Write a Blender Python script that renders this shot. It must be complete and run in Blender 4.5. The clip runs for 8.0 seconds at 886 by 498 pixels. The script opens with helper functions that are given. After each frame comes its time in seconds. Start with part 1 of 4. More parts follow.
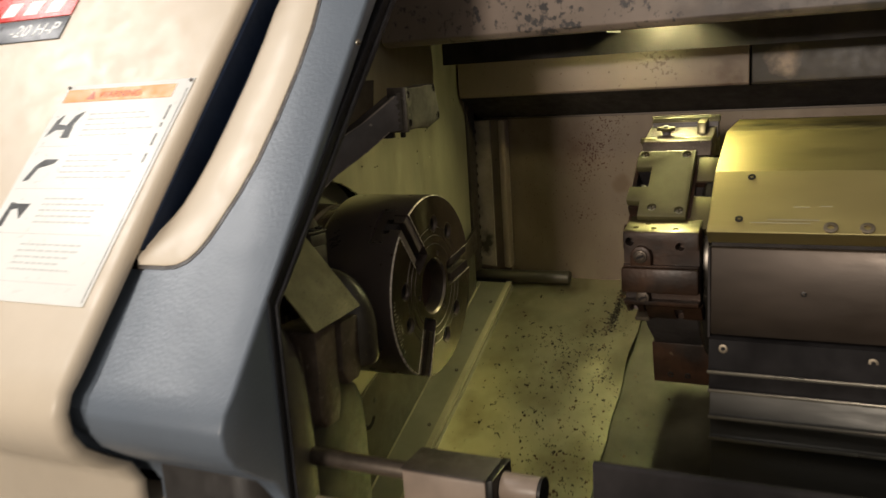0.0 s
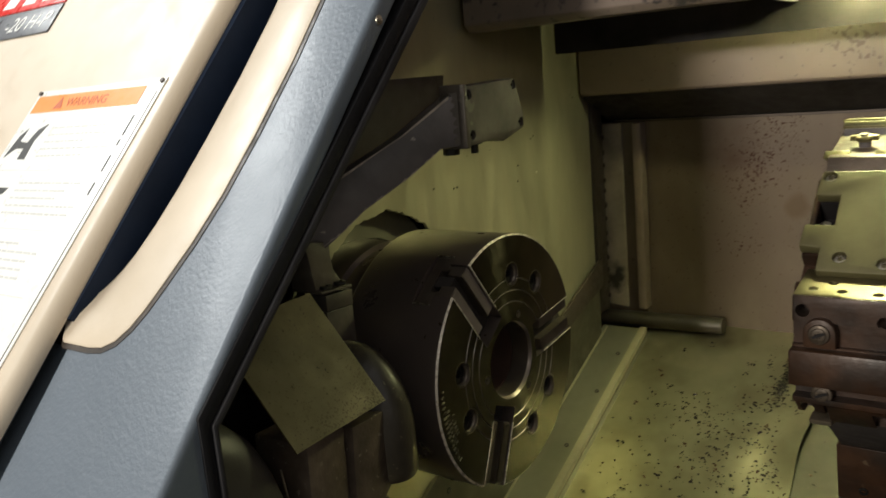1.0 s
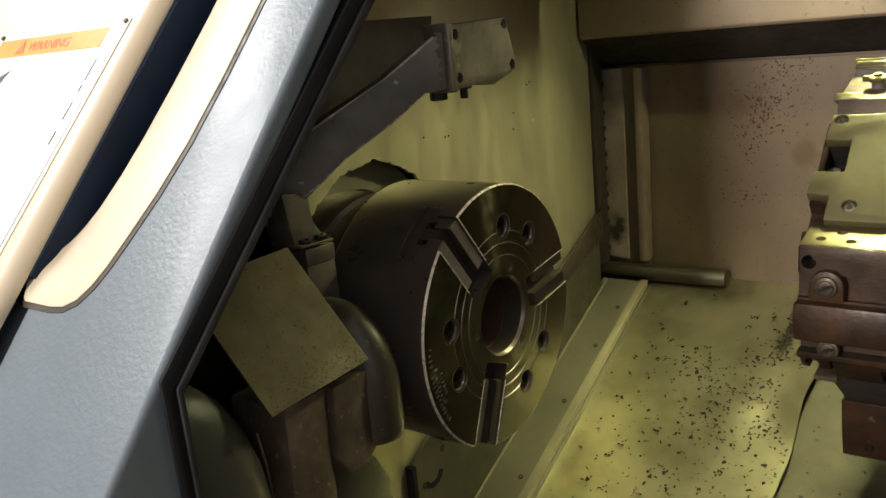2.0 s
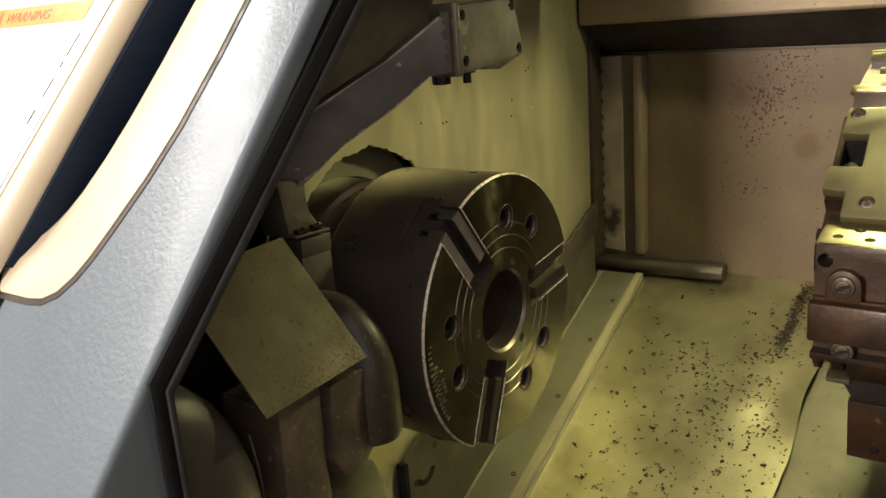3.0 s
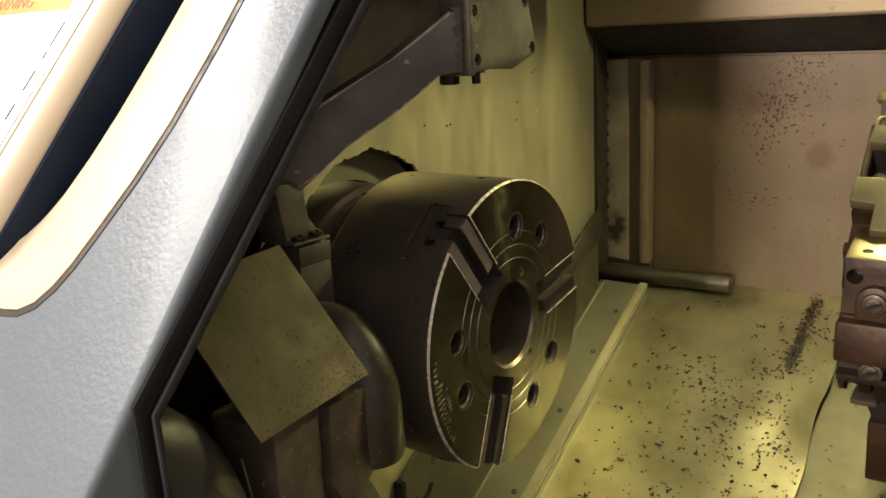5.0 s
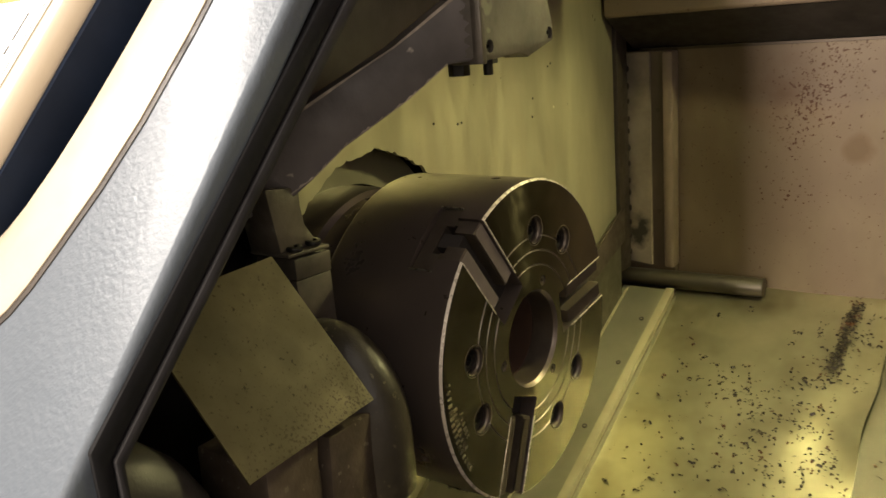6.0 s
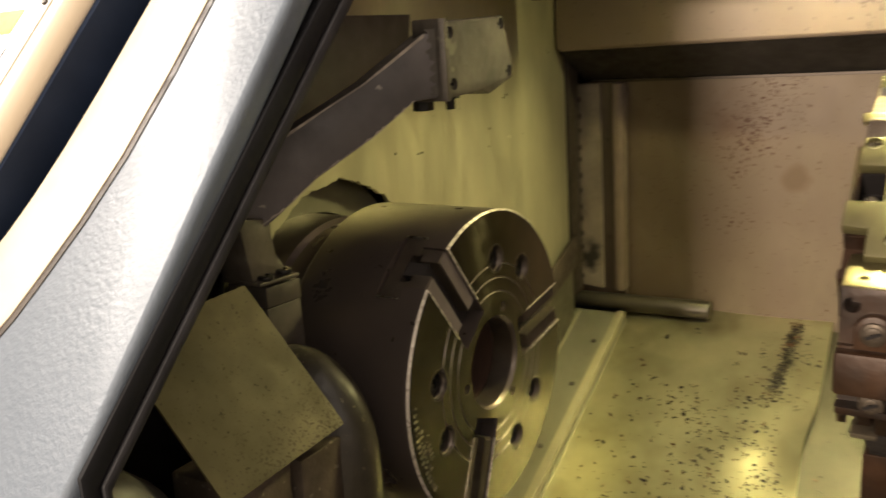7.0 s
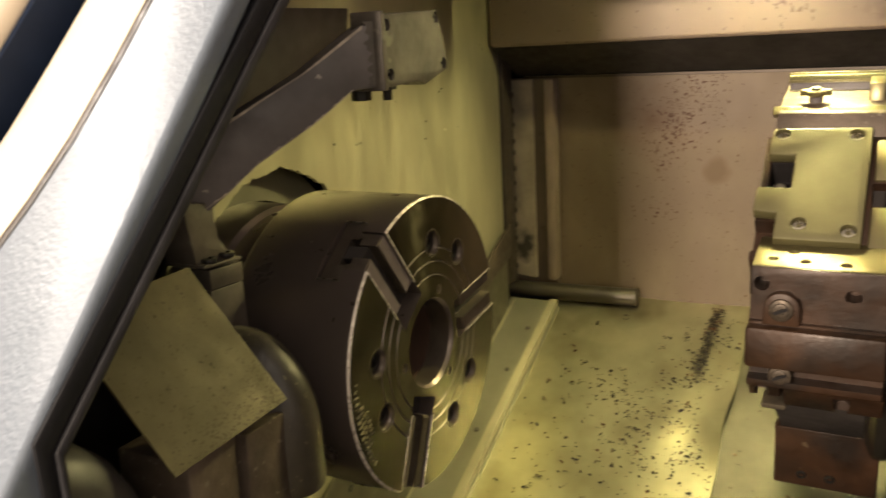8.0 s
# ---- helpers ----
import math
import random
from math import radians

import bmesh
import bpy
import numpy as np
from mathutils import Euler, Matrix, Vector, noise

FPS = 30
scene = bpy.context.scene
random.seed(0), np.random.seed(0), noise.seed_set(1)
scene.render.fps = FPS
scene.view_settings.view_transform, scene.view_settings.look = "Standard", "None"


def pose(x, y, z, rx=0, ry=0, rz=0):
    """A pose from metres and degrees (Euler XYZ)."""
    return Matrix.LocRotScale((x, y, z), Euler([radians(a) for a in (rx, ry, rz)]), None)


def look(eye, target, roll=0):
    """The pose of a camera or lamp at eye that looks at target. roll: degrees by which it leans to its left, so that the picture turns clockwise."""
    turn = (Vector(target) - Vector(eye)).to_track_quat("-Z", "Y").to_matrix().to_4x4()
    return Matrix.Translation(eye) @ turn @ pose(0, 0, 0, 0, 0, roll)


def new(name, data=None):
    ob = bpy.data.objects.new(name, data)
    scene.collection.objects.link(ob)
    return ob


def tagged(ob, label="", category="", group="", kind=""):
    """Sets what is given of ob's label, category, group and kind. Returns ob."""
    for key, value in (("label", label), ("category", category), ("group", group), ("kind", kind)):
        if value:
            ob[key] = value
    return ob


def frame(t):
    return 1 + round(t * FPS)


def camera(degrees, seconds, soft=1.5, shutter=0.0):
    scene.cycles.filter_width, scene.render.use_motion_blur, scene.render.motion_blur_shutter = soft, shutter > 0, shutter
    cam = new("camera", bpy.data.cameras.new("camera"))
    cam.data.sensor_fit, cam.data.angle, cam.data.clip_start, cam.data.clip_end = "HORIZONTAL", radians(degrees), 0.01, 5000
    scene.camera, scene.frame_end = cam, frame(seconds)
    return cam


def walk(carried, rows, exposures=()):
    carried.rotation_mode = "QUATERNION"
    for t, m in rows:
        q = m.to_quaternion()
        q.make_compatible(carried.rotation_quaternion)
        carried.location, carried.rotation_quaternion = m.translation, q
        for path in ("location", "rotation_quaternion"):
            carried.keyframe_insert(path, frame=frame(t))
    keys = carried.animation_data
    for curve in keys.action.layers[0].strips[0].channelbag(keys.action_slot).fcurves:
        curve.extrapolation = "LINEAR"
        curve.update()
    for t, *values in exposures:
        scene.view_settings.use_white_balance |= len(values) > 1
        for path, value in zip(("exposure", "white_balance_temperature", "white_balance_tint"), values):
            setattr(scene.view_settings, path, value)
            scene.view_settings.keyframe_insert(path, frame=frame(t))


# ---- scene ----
# seconds, stops
EXPOSURES = [(0.0, -0.52, 6300, 10), (1.0, -0.27, 5950, 5), (2.0, 0.22, 6150, 6), (3.5, 0.45, 6600, 10), (6.0, 0.62, 6750, 11), (8.0, 0.83, 7050, 13)]
cam = camera(55.9, 8.0, shutter=0.5)
# seconds, eye (x, y, z), yaw, pitch, roll
PATH = [
    (0.0, 0.4959, -1.0104, 1.2918, 24.58, -12.09, 3.61),
    (0.5, 0.4624, -0.8147, 1.2892, 27.70, -11.92, 4.06),
    (0.7, 0.4415, -0.7305, 1.2894, 31.09, -11.63, 4.40),
    (1.0, 0.4309, -0.6708, 1.2802, 35.98, -11.53, 4.90),
    (1.2, 0.4304, -0.6549, 1.2817, 36.76, -12.88, 4.83),
    (1.5, 0.4332, -0.6381, 1.2697, 36.36, -13.79, 4.77),
    (2.0, 0.4203, -0.6309, 1.2687, 36.20, -14.71, 5.38),
    (3.5, 0.3710, -0.6047, 1.2654, 34.86, -15.98, 3.60),
    (4.0, 0.3600, -0.5997, 1.2659, 35.02, -15.90, 3.42),
    (4.5, 0.3532, -0.5967, 1.2630, 34.64, -15.63, 3.00),
    (6.0, 0.3155, -0.5357, 1.2451, 35.37, -15.08, 4.59),
    (6.5, 0.2826, -0.5039, 1.2272, 36.28, -14.58, 4.80),
    (7.0, 0.3195, -0.5604, 1.2576, 32.01, -13.90, 3.76),
    (7.5, 0.3175, -0.5824, 1.2604, 23.69, -13.73, 3.71),
    (7.7, 0.3218, -0.5829, 1.2591, 24.25, -14.18, 2.93),
    (8.0, 0.3345, -0.5861, 1.2529, 27.78, -14.22, 3.06),
]
walk(cam, [(t, pose(x, y, z, 90 + pitch, roll, yaw)) for t, x, y, z, yaw, pitch, roll in PATH], EXPOSURES)

# ---- world and light ----
world = bpy.data.worlds.new("shop_air")
scene.world = world
world.use_nodes = True
world.node_tree.nodes["Background"].inputs[0].default_value = (1.0, 0.93, 0.85, 1)
world.node_tree.nodes["Background"].inputs[1].default_value = 0.08


def area_lamp(name, at, aim, sx, sy, watts, colour):
    data = bpy.data.lights.new(name, "AREA")
    data.shape, data.size, data.size_y, data.energy, data.color = "RECTANGLE", sx, sy, watts, colour
    ob = new(name, data)
    ob.matrix_world = look(at, aim)
    return ob


# the machine's own work lamp under the hood, and the rows of shop lights overhead
area_lamp("work_lamp_light", (0.255, 0.385, 1.368), (0.09, 0.15, 0.894), 0.11, 0.022, 5.4, (0.96, 0.90, 0.41))
area_lamp("shop_light_front", (1.1, -1.7, 3.4), (0.5, -0.8, 1.0), 2.4, 0.4, 8, (1.0, 0.94, 0.87))
area_lamp("shop_light_far", (-0.2, -5.5, 2.2), (0.2, 0.5, 1.1), 0.8, 0.5, 280, (1.0, 0.87, 0.72))
area_lamp("shop_light_side", (-2.05, -1.08, 3.35), (-0.4, -0.4, 1.2), 1.9, 0.75, 97, (1.0, 0.94, 0.87))
# Added fill with no known lamp behind it; it lifts the dark interior.
area_lamp("fill_light_right", (2.7, -2.7, 2.3), (0.1, 0.4, 1.05), 1.2, 0.4, 9, (1.0, 0.93, 0.86))

# ---- materials ----


def mat(name, base, rough=0.5, metal=0.0, vary=0.15, scale=18.0, grain=0.0, grain_scale=400.0, spots=None, spot_scale=60.0, spot_cut=0.62, stretch=(1, 1, 1), coat=0.0, rough_vary=0.12, dirt=None, dirt_scale=7.0, dirt_cut=0.55):
    m = bpy.data.materials.new(name)
    m.use_nodes = True
    nt = m.node_tree
    n, l = nt.nodes, nt.links
    b = n["Principled BSDF"]
    co = n.new("ShaderNodeTexCoord")
    mp = n.new("ShaderNodeMapping")
    mp.inputs["Scale"].default_value = stretch
    l.new(co.outputs["Object"], mp.inputs[0])

    def tex(sc, detail=4.0, rough_=0.6):
        t = n.new("ShaderNodeTexNoise")
        t.inputs["Scale"].default_value, t.inputs["Detail"].default_value, t.inputs["Roughness"].default_value = sc, detail, rough_
        l.new(mp.outputs[0], t.inputs["Vector"])
        return t

    def mixc(fac, a, bcol):
        x = n.new("ShaderNodeMix")
        x.data_type = "RGBA"
        l.new(fac, x.inputs[0])
        if isinstance(a, tuple):
            x.inputs[6].default_value = (*a, 1)
        else:
            l.new(a, x.inputs[6])
        x.inputs[7].default_value = (*bcol, 1)
        return x.outputs[2]

    def ramp(src, lo, hi, c0=0.0, c1=1.0):
        r = n.new("ShaderNodeMapRange")
        r.inputs[1].default_value, r.inputs[2].default_value, r.inputs[3].default_value, r.inputs[4].default_value = lo, hi, c0, c1
        l.new(src, r.inputs[0])
        return r.outputs[0]

    big = tex(scale)
    dark = tuple(c * (1 - vary * 2) for c in base)
    light = tuple(min(1.0, c * (1 + vary)) for c in base)
    col = mixc(ramp(big.outputs[0], 0.35, 0.68), dark, light)
    if dirt:
        col = mixc(ramp(tex(dirt_scale, 3.0, 0.5).outputs[0], dirt_cut - 0.12, dirt_cut + 0.16), col, dirt)
    if spots:
        col = mixc(ramp(tex(spot_scale, 3.0, 0.5).outputs[0], spot_cut, spot_cut + 0.03), col, spots)
    l.new(col, b.inputs["Base Color"])
    fine = tex(scale * 4.3, 5.0)
    l.new(ramp(fine.outputs[0], 0.3, 0.7, max(0.04, rough - rough_vary), min(1, rough + rough_vary)), b.inputs["Roughness"])
    b.inputs["Metallic"].default_value = metal
    b.inputs["Coat Weight"].default_value = coat
    b.inputs["Coat Roughness"].default_value = 0.12
    if grain:
        g = tex(grain_scale, 3.0)
        bp = n.new("ShaderNodeBump")
        bp.inputs["Strength"].default_value, bp.inputs["Distance"].default_value = grain, 0.001
        l.new(g.outputs[0], bp.inputs["Height"])
        l.new(bp.outputs[0], b.inputs["Normal"])
    return m


def dull(m, level=0.15):
    m.node_tree.nodes["Principled BSDF"].inputs["Specular IOR Level"].default_value = level
    return m


M_CREAM = mat("cream_enamel", (0.60, 0.515, 0.405), 0.42, vary=0.03, scale=9, grain=0.12, grain_scale=260, coat=0.05)
M_BLUE = mat("blue_grey_enamel", (0.118, 0.142, 0.177), 0.41, vary=0.03, scale=8, grain=0.45, grain_scale=250, coat=0.08, rough_vary=0.05)
M_NAVY = dull(mat("slot_lining", (0.012, 0.021, 0.046), 0.6, vary=0.1), 0.15)
M_RUBBER = dull(mat("black_rubber", (0.010, 0.010, 0.012), 0.6, vary=0.1, scale=30), 0.2)
M_COVER = mat("dark_cover_paint", (0.036, 0.032, 0.030), 0.4, vary=0.15, scale=12, grain=0.2)
M_LIP = dull(mat("grey_lip_paint", (0.024, 0.023, 0.026), 0.5, vary=0.2, scale=25, grain=0.3, grain_scale=120), 0.25)
M_SHEET = mat("oily_zinc_sheet", (0.52, 0.485, 0.335), 0.43, metal=0.75, vary=0.09, scale=11, grain=0.10, grain_scale=60, rough_vary=0.08, stretch=(1, 1, 0.3))
M_FLOOR = mat("oily_chip_pan_sheet", (0.455, 0.425, 0.29), 0.36, metal=0.88, vary=0.13, scale=7, grain=0.20, grain_scale=12, rough_vary=0.03, dirt=(0.23, 0.205, 0.13), dirt_scale=10, dirt_cut=0.6)
M_LEDGE = mat("oily_ledge_sheet", (0.21, 0.20, 0.145), 0.4, metal=0.45, vary=0.08, scale=10, grain=0.1, rough_vary=0.05)
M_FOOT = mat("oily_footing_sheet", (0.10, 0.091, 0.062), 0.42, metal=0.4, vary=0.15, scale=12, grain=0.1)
M_BAR = mat("pale_angle_paint", (0.29, 0.262, 0.168), 0.42, vary=0.08, scale=14, grain=0.1)
M_WALL = mat("tan_rear_panel", (0.172, 0.131, 0.090), 0.46, metal=0.1, vary=0.14, scale=6, grain=0.15, grain_scale=120, rough_vary=0.08, dirt=(0.125, 0.091, 0.064), dirt_scale=11, dirt_cut=0.54, stretch=(1, 1, 0.55))


def add_patch(m, centre, radius, colour, cut0=0.45, cut1=0.6, noise_scale=40.0, speck=False):
    """A soft patch of colour, or a cluster of specks, round a point of the surface."""
    nt = m.node_tree
    n, l = nt.nodes, nt.links
    b = n["Principled BSDF"]
    old = b.inputs["Base Color"].links[0].from_socket
    co = n.new("ShaderNodeTexCoord")
    d = n.new("ShaderNodeVectorMath")
    d.operation = "DISTANCE"
    d.inputs[1].default_value = centre
    l.new(co.outputs["Object"], d.inputs[0])
    near = n.new("ShaderNodeMapRange")
    near.inputs[1].default_value, near.inputs[2].default_value, near.inputs[3].default_value, near.inputs[4].default_value = 0.0, radius, 1.0, 0.0
    l.new(d.outputs["Value"], near.inputs[0])
    t = n.new("ShaderNodeTexNoise")
    t.inputs["Scale"].default_value, t.inputs["Detail"].default_value = noise_scale, 4.0
    l.new(co.outputs["Object"], t.inputs["Vector"])
    mul = n.new("ShaderNodeMath")
    mul.operation = "MULTIPLY" if not speck else "ADD"
    scaled = n.new("ShaderNodeMath")
    scaled.operation, scaled.inputs[1].default_value = "MULTIPLY", 0.16 if speck else 2.0
    l.new(near.outputs[0], scaled.inputs[0])
    l.new(scaled.outputs[0], mul.inputs[0])
    l.new(t.outputs[0], mul.inputs[1])
    r = n.new("ShaderNodeMapRange")
    r.inputs[1].default_value, r.inputs[2].default_value = cut0, cut1
    l.new(mul.outputs[0], r.inputs[0])
    x = n.new("ShaderNodeMix")
    x.data_type = "RGBA"
    l.new(r.outputs[0], x.inputs[0])
    l.new(old, x.inputs[6])
    x.inputs[7].default_value = (*colour, 1)
    l.new(x.outputs[2], b.inputs["Base Color"])


add_patch(M_SHEET, (-0.172, 0.535, 1.232), 0.014, (0.03, 0.026, 0.02), 0.79, 0.82, 170, True)
# Sheet's upper rear corner: the lamp's cut-off, put in as darker colour.
add_patch(M_SHEET, (-0.172, 0.47, 1.31), 0.12, (0.24, 0.225, 0.16), 0.4, 1.5, 14)
add_patch(M_SHEET, (-0.172, 0.488, 1.240), 0.020, (0.05, 0.045, 0.035), 0.74, 0.78, 150, True)
add_patch(M_SHEET, (-0.172, 0.368, 1.137), 0.006, (0.75, 0.72, 0.55), 0.60, 0.70, 200)
add_patch(M_WALL, (0.127, 0.605, 1.053), 0.032, (0.10, 0.066, 0.038), 0.35, 0.70, 24)
for cx, cz, r, sc, cut0 in ((0.067, 1.115, 0.085, 150, 0.705), (0.10, 1.165, 0.065, 190, 0.705), (0.052, 1.06, 0.045, 130, 0.71), (0.046, 0.99, 0.035, 120, 0.705)):
    add_patch(M_WALL, (cx, 0.605, cz), r, (0.048, 0.0155, 0.003), cut0, cut0 + 0.025, sc * 1.45, True)
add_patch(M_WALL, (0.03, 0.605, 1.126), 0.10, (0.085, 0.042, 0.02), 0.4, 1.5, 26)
# Broad brown patch: the panel is darker towards the headstock corner.
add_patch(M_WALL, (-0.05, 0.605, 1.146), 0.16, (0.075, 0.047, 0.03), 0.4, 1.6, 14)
dull(M_WALL, 0.25)
M_FLANGE = mat("grimy_flange_paint", (0.045, 0.034, 0.026), 0.5, vary=0.2, scale=20, grain=0.2)
M_BEAD = mat("dull_bead_paint", (0.25, 0.192, 0.15), 0.45, vary=0.1, scale=14, grain=0.1)
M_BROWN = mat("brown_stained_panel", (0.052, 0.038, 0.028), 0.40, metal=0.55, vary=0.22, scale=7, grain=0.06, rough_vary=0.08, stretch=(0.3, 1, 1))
M_TAN = mat("stained_hood_paint", (0.218, 0.165, 0.129), 0.5, vary=0.07, scale=8, grain=0.15, dirt=(0.21, 0.16, 0.128), dirt_scale=9, dirt_cut=0.58, spots=(0.16, 0.112, 0.085), spot_scale=60, spot_cut=0.72, rough_vary=0.05)
# Real dark paint, and the colour of fillers that stand for shade.
M_DARK = dull(mat("grimy_dark_and_shade", (0.034, 0.029, 0.027), 0.6, vary=0.2, scale=14, grain=0.2))
# Greasy black paint, also used where a void's shade is put in.
M_GREASE_SHADE = dull(mat("greasy_black_and_shade", (0.018, 0.016, 0.016), 0.7, vary=0.3, scale=9, grain=0.2), 0.08)
M_CHUCK = mat("dark_chuck_steel", (0.150, 0.120, 0.106), 0.31, metal=0.68, vary=0.10, scale=9, grain=0.06, grain_scale=160, rough_vary=0.05, dirt=(0.115, 0.092, 0.082), dirt_scale=9, dirt_cut=0.55)
M_BARSTEEL = mat("dull_bar_steel", (0.12, 0.106, 0.084), 0.40, metal=0.8, vary=0.05, scale=14, rough_vary=0.03)
M_STEEL = mat("ground_steel", (0.42, 0.39, 0.33), 0.3, metal=0.95, vary=0.1, scale=30, grain=0.05)
M_FACE = mat("turned_face_steel", (0.185, 0.163, 0.118), 0.19, metal=0.97, vary=0.16, scale=20, grain=0.05, rough_vary=0.06)
face_nodes = M_FACE.node_tree
turn = face_nodes.nodes.new("ShaderNodeTangent")
turn.direction_type, turn.axis = "RADIAL", "X"
face_nodes.links.new(turn.outputs[0], face_nodes.nodes["Principled BSDF"].inputs["Tangent"])
face_nodes.nodes["Principled BSDF"].inputs["Anisotropic"].default_value = 0.92
face_nodes.nodes["Principled BSDF"].inputs["Anisotropic Rotation"].default_value = 0.25
M_BLACK = mat("black_oxide_screw", (0.03, 0.028, 0.026), 0.4, metal=0.7, vary=0.2, scale=60)
M_ARM = mat("worn_grey_casting", (0.125, 0.109, 0.106), 0.55, metal=0.15, vary=0.18, scale=12, grain=0.4, grain_scale=180, spots=(0.33, 0.29, 0.25), spot_scale=55, spot_cut=0.72)
# Darker copy of the arm casting: grime plus shade put into the colour.
M_ARMEND = mat("grimy_shaded_arm_casting", (0.088, 0.073, 0.058), 0.5, metal=0.2, vary=0.25, scale=26, grain=0.35, grain_scale=150, spots=(0.15, 0.135, 0.10), spot_scale=30, spot_cut=0.66)
M_ARMWORN = mat("chipped_bare_edge", (0.40, 0.34, 0.28), 0.5, metal=0.4, vary=0.25, scale=40, grain=0.4)
M_BOLT = mat("dull_bolt_steel", (0.22, 0.18, 0.13), 0.42, metal=0.7, vary=0.15, scale=60)
M_BOLTBROWN = mat("oily_bolt_steel", (0.06, 0.045, 0.032), 0.45, metal=0.6, vary=0.15, scale=60)
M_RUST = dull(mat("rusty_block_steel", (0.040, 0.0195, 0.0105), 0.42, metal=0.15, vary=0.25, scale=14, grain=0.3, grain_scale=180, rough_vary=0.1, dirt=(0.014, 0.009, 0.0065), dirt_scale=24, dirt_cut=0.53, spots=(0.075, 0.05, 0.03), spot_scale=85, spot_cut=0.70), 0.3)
M_PLATE = dull(mat("tarnished_cover_plate", (0.074, 0.060, 0.034), 0.55, metal=0.3, vary=0.2, scale=12, grain=0.06, grain_scale=200, rough_vary=0.08, spots=(0.022, 0.016, 0.008), spot_scale=300, spot_cut=0.66, dirt=(0.050, 0.040, 0.021), dirt_scale=26, dirt_cut=0.54), 0.2)
M_PIT = mat("pitted_block_steel", (0.125, 0.094, 0.070), 0.5, metal=0.3, vary=0.3, scale=16, grain=0.9, grain_scale=90, rough_vary=0.12, dirt=(0.055, 0.040, 0.029), dirt_scale=22, dirt_cut=0.52, spots=(0.17, 0.14, 0.105), spot_scale=150, spot_cut=0.655)
# Grease smears, with the far end's weaker light put into the base.
M_BEAM_END = mat("smeared_and_dimmed_paint", (0.052, 0.042, 0.035), 0.5, vary=0.15, scale=10, grain=0.2, dirt=(0.05, 0.042, 0.036), dirt_scale=12, dirt_cut=0.5)
add_patch(M_PLATE, (-0.010, -0.185, 1.020), 0.065, (0.028, 0.019, 0.010), 0.665, 0.72, 560, True)
add_patch(M_PLATE, (-0.010, -0.245, 1.022), 0.06, (0.032, 0.023, 0.012), 0.69, 0.75, 480, True)
# Pale enough to paint the highlights along the chuck's rim and slots.
M_EDGE = mat("turned_edge_highlight", (0.55, 0.49, 0.42), 0.28, metal=0.45, vary=0.05, scale=40, rough_vary=0.04)
M_BORE = mat("stained_bore_steel", (0.10, 0.06, 0.045), 0.36, metal=0.5, vary=0.1, scale=8, rough_vary=0.04)
M_CLAMP = mat("olive_clamp_steel", (0.122, 0.108, 0.050), 0.46, metal=0.4, vary=0.09, scale=18, grain=0.08, rough_vary=0.05)
M_DRUM = mat("oily_drum_paint", (0.046, 0.038, 0.027), 0.42, metal=0.2, spots=(0.10, 0.085, 0.05), spot_scale=170, spot_cut=0.66, vary=0.25, scale=16, grain=0.5, grain_scale=150, rough_vary=0.1)
M_JAW = mat("worn_jaw_steel", (0.165, 0.135, 0.11), 0.36, metal=0.8, vary=0.12, scale=30, rough_vary=0.05)
M_DISC = mat("dark_disc_steel", (0.05, 0.043, 0.034), 0.24, metal=0.7, vary=0.1, scale=12, rough_vary=0.03)
# Holder steel with the lamp's yellow light put into its colour.
M_GOLD = mat("lamplit_holder_steel", (0.17, 0.146, 0.076), 0.34, metal=0.75, vary=0.06, scale=12, grain=0.05, rough_vary=0.04)
# Housing steel with the work lamp's yellow light put into the base.
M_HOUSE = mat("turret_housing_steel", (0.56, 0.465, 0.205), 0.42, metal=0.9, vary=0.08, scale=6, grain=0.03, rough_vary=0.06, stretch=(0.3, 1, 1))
# Upper facet: grease smears, and its fading light painted as darker colour.
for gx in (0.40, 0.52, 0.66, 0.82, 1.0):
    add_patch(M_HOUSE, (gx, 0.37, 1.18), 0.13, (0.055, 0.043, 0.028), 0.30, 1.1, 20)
M_WAYLIP = mat("worn_lip_steel", (0.22, 0.20, 0.16), 0.35, metal=0.7, vary=0.2, scale=20, stretch=(0.2, 1, 1))
M_WAY = mat("way_cover_steel", (0.045, 0.042, 0.036), 0.40, metal=0.5, vary=0.12, scale=10, stretch=(0.2, 1, 1), grain=0.05)
M_CHIP = mat("steel_chip", (0.024, 0.017, 0.010), 0.5, metal=0.1, vary=0.3, scale=90, spots=(0.085, 0.036, 0.012), spot_scale=60, spot_cut=0.56)
M_WHITE = mat("white_label_film", (0.82, 0.82, 0.80), 0.35, vary=0.01, scale=20)
M_ORANGE = mat("orange_label_ink", (0.85, 0.25, 0.02), 0.4, vary=0.03)
M_INK = mat("black_label_ink", (0.03, 0.03, 0.03), 0.5, vary=0.05)
M_REDINK = mat("dark_red_ink", (0.5, 0.09, 0.01), 0.5, vary=0.05)
M_FAINT = mat("faint_ink", (0.56, 0.56, 0.55), 0.5, vary=0.03)
M_GREYINK = mat("grey_label_ink", (0.58, 0.58, 0.57), 0.5, vary=0.03)
M_RED = mat("red_badge", (0.6, 0.03, 0.025), 0.3, vary=0.03)
M_BADGE = mat("grey_badge", (0.09, 0.095, 0.11), 0.35, vary=0.05)
M_CONCRETE = mat("shop_concrete", (0.26, 0.255, 0.245), 0.7, vary=0.15, scale=3, grain=0.3)
M_SHOPWALL = mat("shop_wall_paint", (0.48, 0.47, 0.45), 0.7, vary=0.05, scale=2)

# ---- mesh helpers ----


def thing(name, label, category, group="", at=(0, 0, 0)):
    ob = new(name)
    ob.empty_display_size = 0.02
    ob.location = at
    return tagged(ob, label, category, group)


